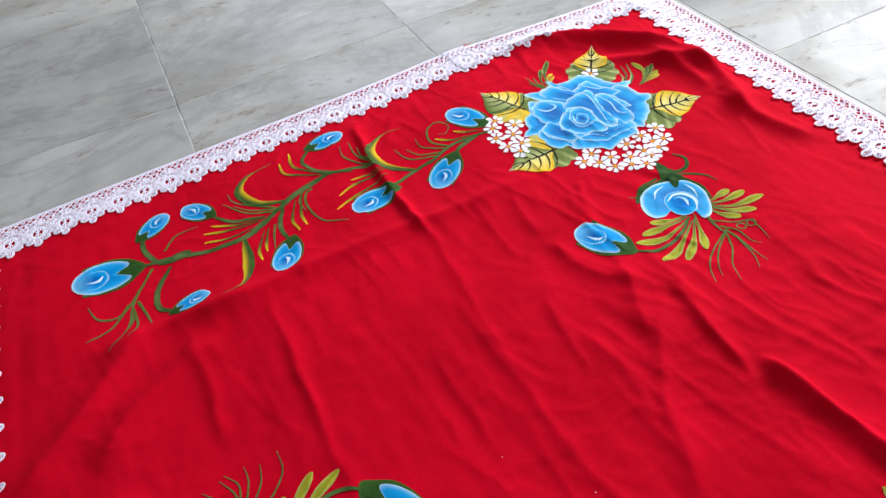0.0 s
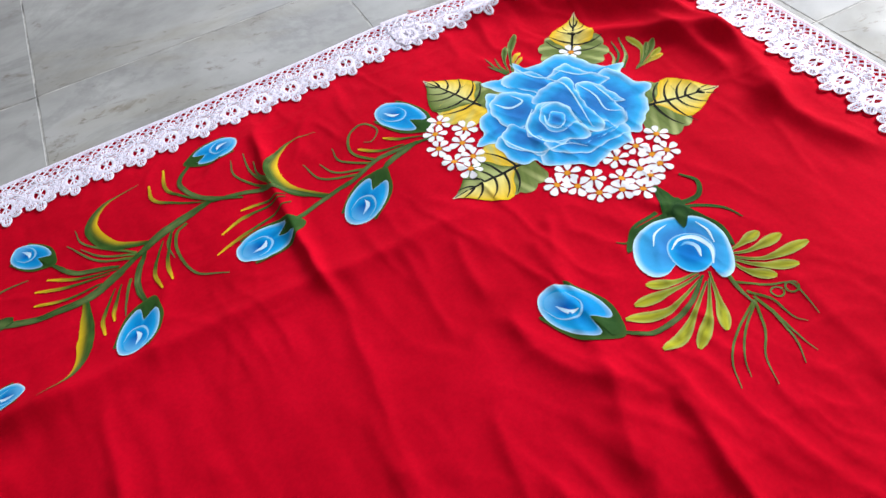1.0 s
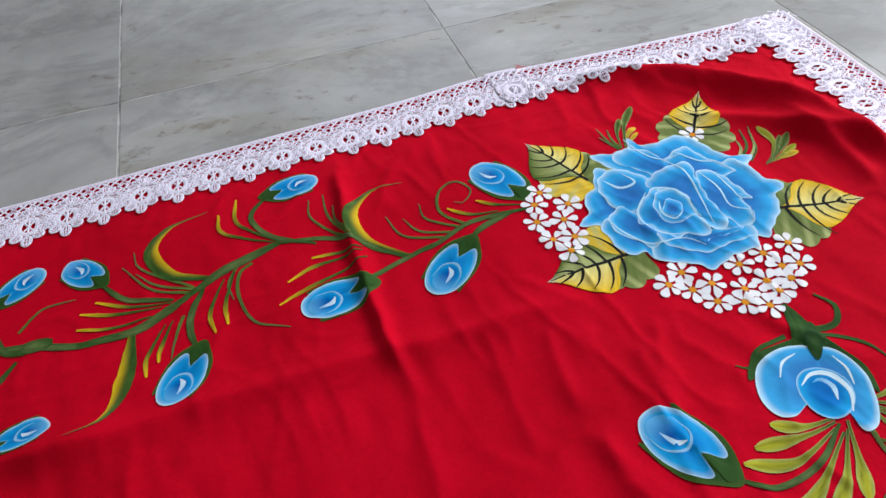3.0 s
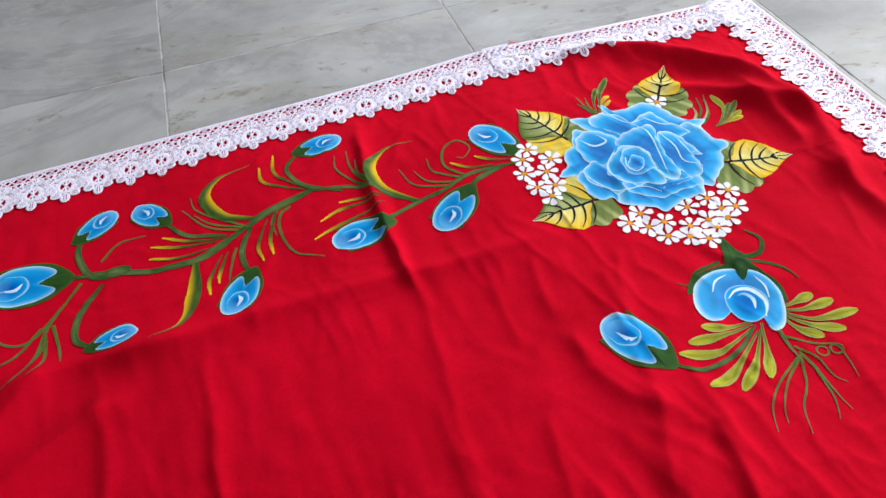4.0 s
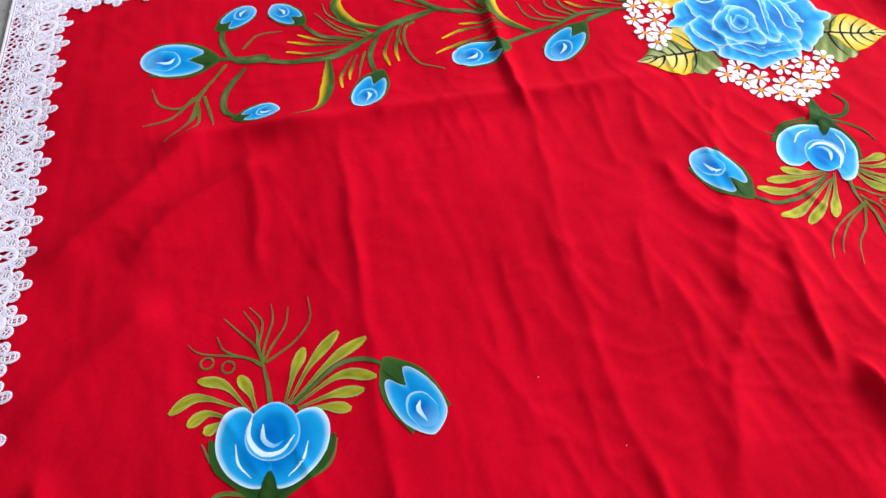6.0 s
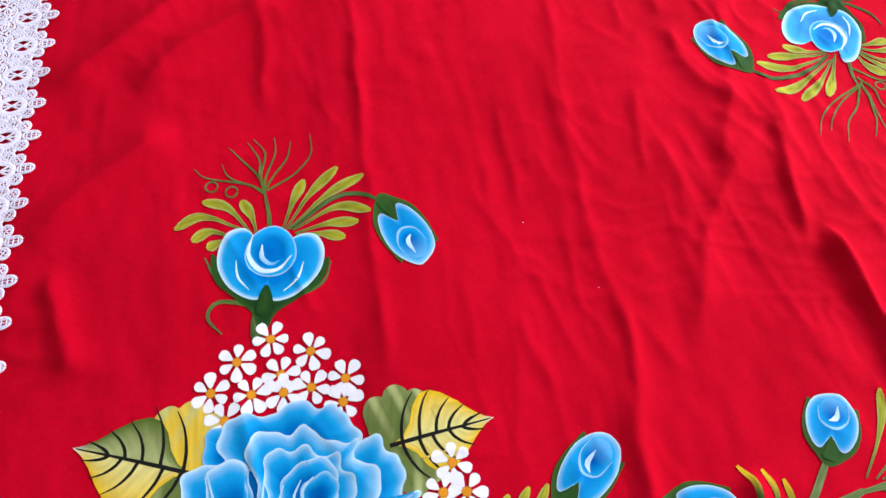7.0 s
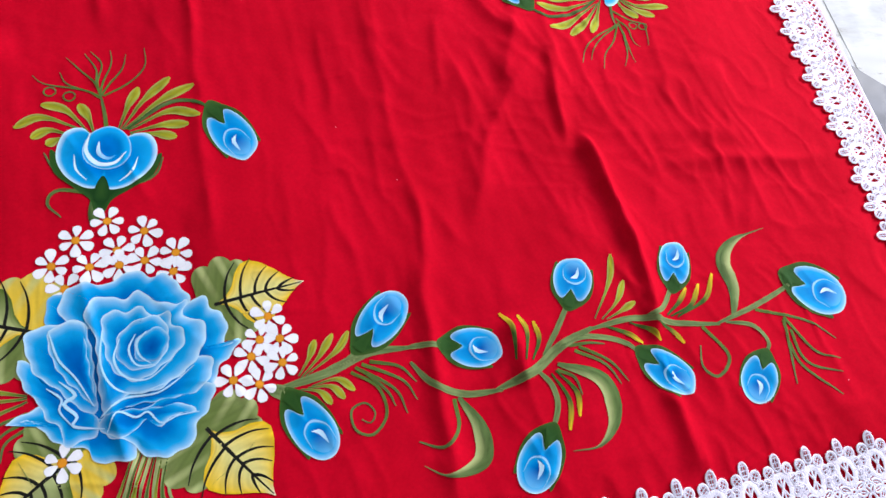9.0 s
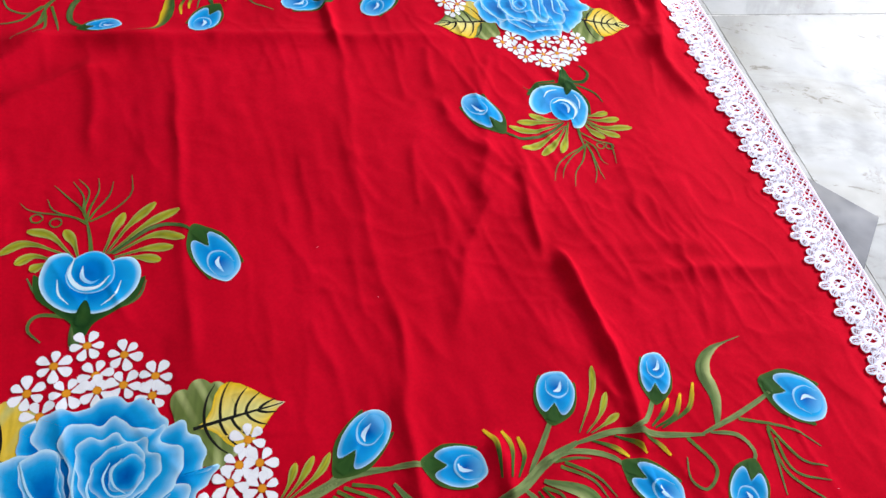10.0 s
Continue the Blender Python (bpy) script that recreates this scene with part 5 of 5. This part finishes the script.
tip_stroke((0.003, -0.474), (0.004, -0.494), (-0.009, -0.514), w=0.0055)
tip_stroke((0.230, -0.456), (0.211, -0.483), (0.169, -0.498), w=0.0055)
tip_stroke((0.209, -0.465), (0.191, -0.487), (0.161, -0.496), w=0.0055)
tip_stroke((0.192, -0.467), (0.177, -0.482), (0.157, -0.494), w=0.0055)
tip_stroke((0.165, -0.528), (0.156, -0.512), (0.136, -0.497), w=0.0055)
tip_stroke((0.139, -0.520), (0.129, -0.506), (0.109, -0.495), w=0.0055)
tip_stroke((0.118, -0.519), (0.102, -0.505), (0.077, -0.492), w=0.0055)
tip_stroke((0.010, -0.590), (0.018, -0.561), (0.007, -0.531), w=0.0055)
tip_stroke((0.024, -0.579), (0.028, -0.555), (0.012, -0.529), w=0.0055)
hair((0.088, -0.555), (0.074, -0.531), (0.044, -0.510), w=0.0034)
hair((0.079, -0.556), (0.068, -0.533), (0.038, -0.513), w=0.0034)
hair((0.074, -0.512), (0.056, -0.508), (0.033, -0.507), w=0.0034)
hair((0.349, -0.557), (0.322, -0.531), (0.264, -0.507), w=0.0034)
hair((0.343, -0.579), (0.316, -0.565), (0.294, -0.522), w=0.0034)
hair((0.338, -0.594), (0.301, -0.575), (0.296, -0.537), w=0.0034)
hair((0.327, -0.617), (0.294, -0.580), (0.289, -0.550), w=0.0034)
hair((0.277, -0.596), (0.286, -0.560), (0.293, -0.525), w=0.0034)
hair((-0.131, -0.512), (-0.145, -0.493), (-0.173, -0.483), w=0.0034)
hair((-0.134, -0.529), (-0.145, -0.507), (-0.181, -0.484), w=0.0034)
hair((-0.146, -0.540), (-0.154, -0.514), (-0.188, -0.486), w=0.0034)
hair((0.033, -0.559), (0.030, -0.540), (0.014, -0.529), w=0.0034)
hair((-0.156, -0.531), (-0.162, -0.514), (-0.182, -0.490), w=0.0034)

# specks of lint
lint(-0.159, -0.208)
lint(-0.104, -0.286)
lint(0.340, -0.604)

# ---- the lace edging: one motif after another along the four hems ----
def lace_strokes():
    """The motif's cords in its own frame: s along the hem, d inwards from it, in units of the pitch and of the lace's depth."""
    out = []

    def cord(points, w, fill=0.0):
        out.append((np.asarray(points, float), w, fill))

    def loop(s, d, ls, ld, turn, w):
        a = np.linspace(0, 2 * math.pi, 9)
        p = np.stack([ls * np.cos(a), ld * np.sin(a)], -1)
        c, q = math.cos(turn), math.sin(turn)
        cord(np.array([s, d]) + p @ np.array([[c, q], [-q, c]]), w)

    # braid along the hem
    cord([(-20.5, 1.6), (0, 1.6), (20.5, 1.6)], 4.2)
    cord([(-20.5, 5.6), (0, 5.3), (20.5, 5.6)], 2.2)
    # net of lozenges along the hem and between the medallions
    for k in range(-2, 3):
        cord([(k * 10.0 - 5, 5), (k * 10.0, 10.5), (k * 10.0 + 5, 16), (k * 10.0 + 8, 21)], 2.6)
        cord([(k * 10.0 + 5, 5), (k * 10.0, 10.5), (k * 10.0 - 5, 16), (k * 10.0 - 8, 21)], 2.6)
    for side in (-1, 1):
        cord([(side * 20, 16), (side * 15, 22), (side * 20.5, 29), (side * 15.5, 36), (side * 20.5, 43), (side * 15.5, 50)], 2.6)
        cord([(side * 13, 20), (side * 18, 25), (side * 14, 33), (side * 20.5, 37), (side * 15, 42), (side * 20.5, 48)], 2.4)
    # half blossom over the medallion
    for k in range(7):
        q = radians(-204 + 38 * k)
        s, d = 9.6 * math.cos(q), 31.5 + 9.6 * math.sin(q)
        loop(s, d, 6.4, 3.3, q, 2.6)
        cord([(s - 3 * math.cos(q), d - 3 * math.sin(q)), (s + 4 * math.cos(q), d + 4 * math.sin(q))], 1.6)
    loop(0, 32, 3.0, 2.6, 0, 2.8)
    # medallion: a thick satin ring with spokes
    loop(0, 52, 10.4, 13.0, 0, 6.6)
    for k in range(3):
        q = radians(50 + 40 * k)
        cord([(8 * math.cos(q), 52 + 11 * math.sin(q)), (0, 52), (-8 * math.cos(q), 52 - 11 * math.sin(q))], 2.4)
    # meshed shells round the medallion, the tip the longest
    for a, reach, ls, ld in ((-20, 16.6, 4.4, 5.4), (18, 17.4, 5.0, 5.8), (54, 19.4, 6.0, 5.6), (90, 23.2, 8.6, 5.0), (126, 19.4, 6.0, 5.6), (162, 17.4, 5.0, 5.8), (200, 16.6, 4.4, 5.4)):
        q = radians(a)
        c, n = math.cos(q), math.sin(q)
        s, d = reach * c, 53 + reach * 1.05 * n
        loop(s, d, ls, ld, q, 2.7)
        for off in (-0.55, 0.0, 0.55):
            o, e = off * ld, 0.85 * ls
            cord([(s - e * c - o * n, d - e * n + o * c), (s + e * c - o * n, d + e * n + o * c)], 1.3)
            o, e = off * ls, 0.8 * ld
            cord([(s + o * c - e * n, d + o * n + e * c), (s + o * c + e * n, d + o * n - e * c)], 1.3)
    return out


LACE_CORDS = lace_strokes()
LACE_PITCH = 0.0402


def lace_motif(place, parent, lift, depth):
    """One repeat of the lace; place maps s and d in metres to the cloth."""
    verts, faces = [], []
    for pts, w, _ in LACE_CORDS:
        g, s, v = ribbon(pts, [w, w], 2.6, 3)
        rows = g.shape[0]
        x, y = place(g[..., 0].ravel() * LACE_PITCH / 40, g[..., 1].ravel() * depth / 88)
        z = rise(x, y) + lift + np.tile([0.0, 0.0009, 0.0], rows)
        at = sum(len(q) for q in verts)
        verts.append(np.column_stack([x, y, z]))
        for r in range(rows - 1):
            for c in range(2):
                k = at + r * 3 + c
                faces.append((k, k + 1, k + 4, k + 3))
    me = bpy.data.meshes.new("lace_motif")
    me.from_pydata(np.vstack(verts).tolist(), [], faces)
    me.materials.append(LACE)
    me.shade_smooth()
    ob = new("lace_motif", me)
    ob.parent = parent


def lace_run(count, place_at, label, lift, depth):
    run = tagged(new("lace_edging"), label)
    run.parent = CLOTH
    for k in range(count):
        lace_motif(lambda s, d, k=k: place_at((k + 0.5) / count + s / (count * LACE_PITCH), d), run, lift, depth)


WIDE, TALL = 1.285, 1.242
lace_run(32, lambda a, d: outline(a, 1 - d / TALL), "white cotton lace sewn along the hem", 0.0016, 0.081)
lace_run(33, lambda a, d: outline(a, d / TALL), "white cotton lace sewn along the hem", 0.0016, 0.088)
lace_run(31, lambda b, d: outline(1 - d / WIDE, b), "white cotton lace sewn along the hem", 0.0026, 0.090)
lace_run(31, lambda b, d: outline(d / WIDE, b), "white cotton lace sewn along the hem", 0.0026, 0.088)

# where the lace's two ends meet one motif lies over the other
lap = tagged(new("lace_edging"), "overlapping end of the white lace")
lap.parent = CLOTH
lace_motif(lambda s, d: outline(0.682 + (s + 0.04 * d) / WIDE, 1 - (d - 0.0015) / TALL), lap, 0.0032, 0.083)

# a wisp of pink thread outside the hem
tuft = None
for k in range(7):
    a = radians(25 + 22 * k)
    p = np.array([0.196 + 0.004 * k, 0.505])
    q = p + 0.013 * np.array([math.cos(a), math.sin(a)])
    wisp = stroke("thread_tuft" if tuft is None else "thread", [p, (p + q) / 2 + np.array([0.002, 0.001 * (-1) ** k]), q], [0.0016, 0.002, 0.0008], (0.42, 0.12, 0.13), (0.5, 0.2, 0.2), 2, tuft or CLOTH)
    tuft = tuft or wisp
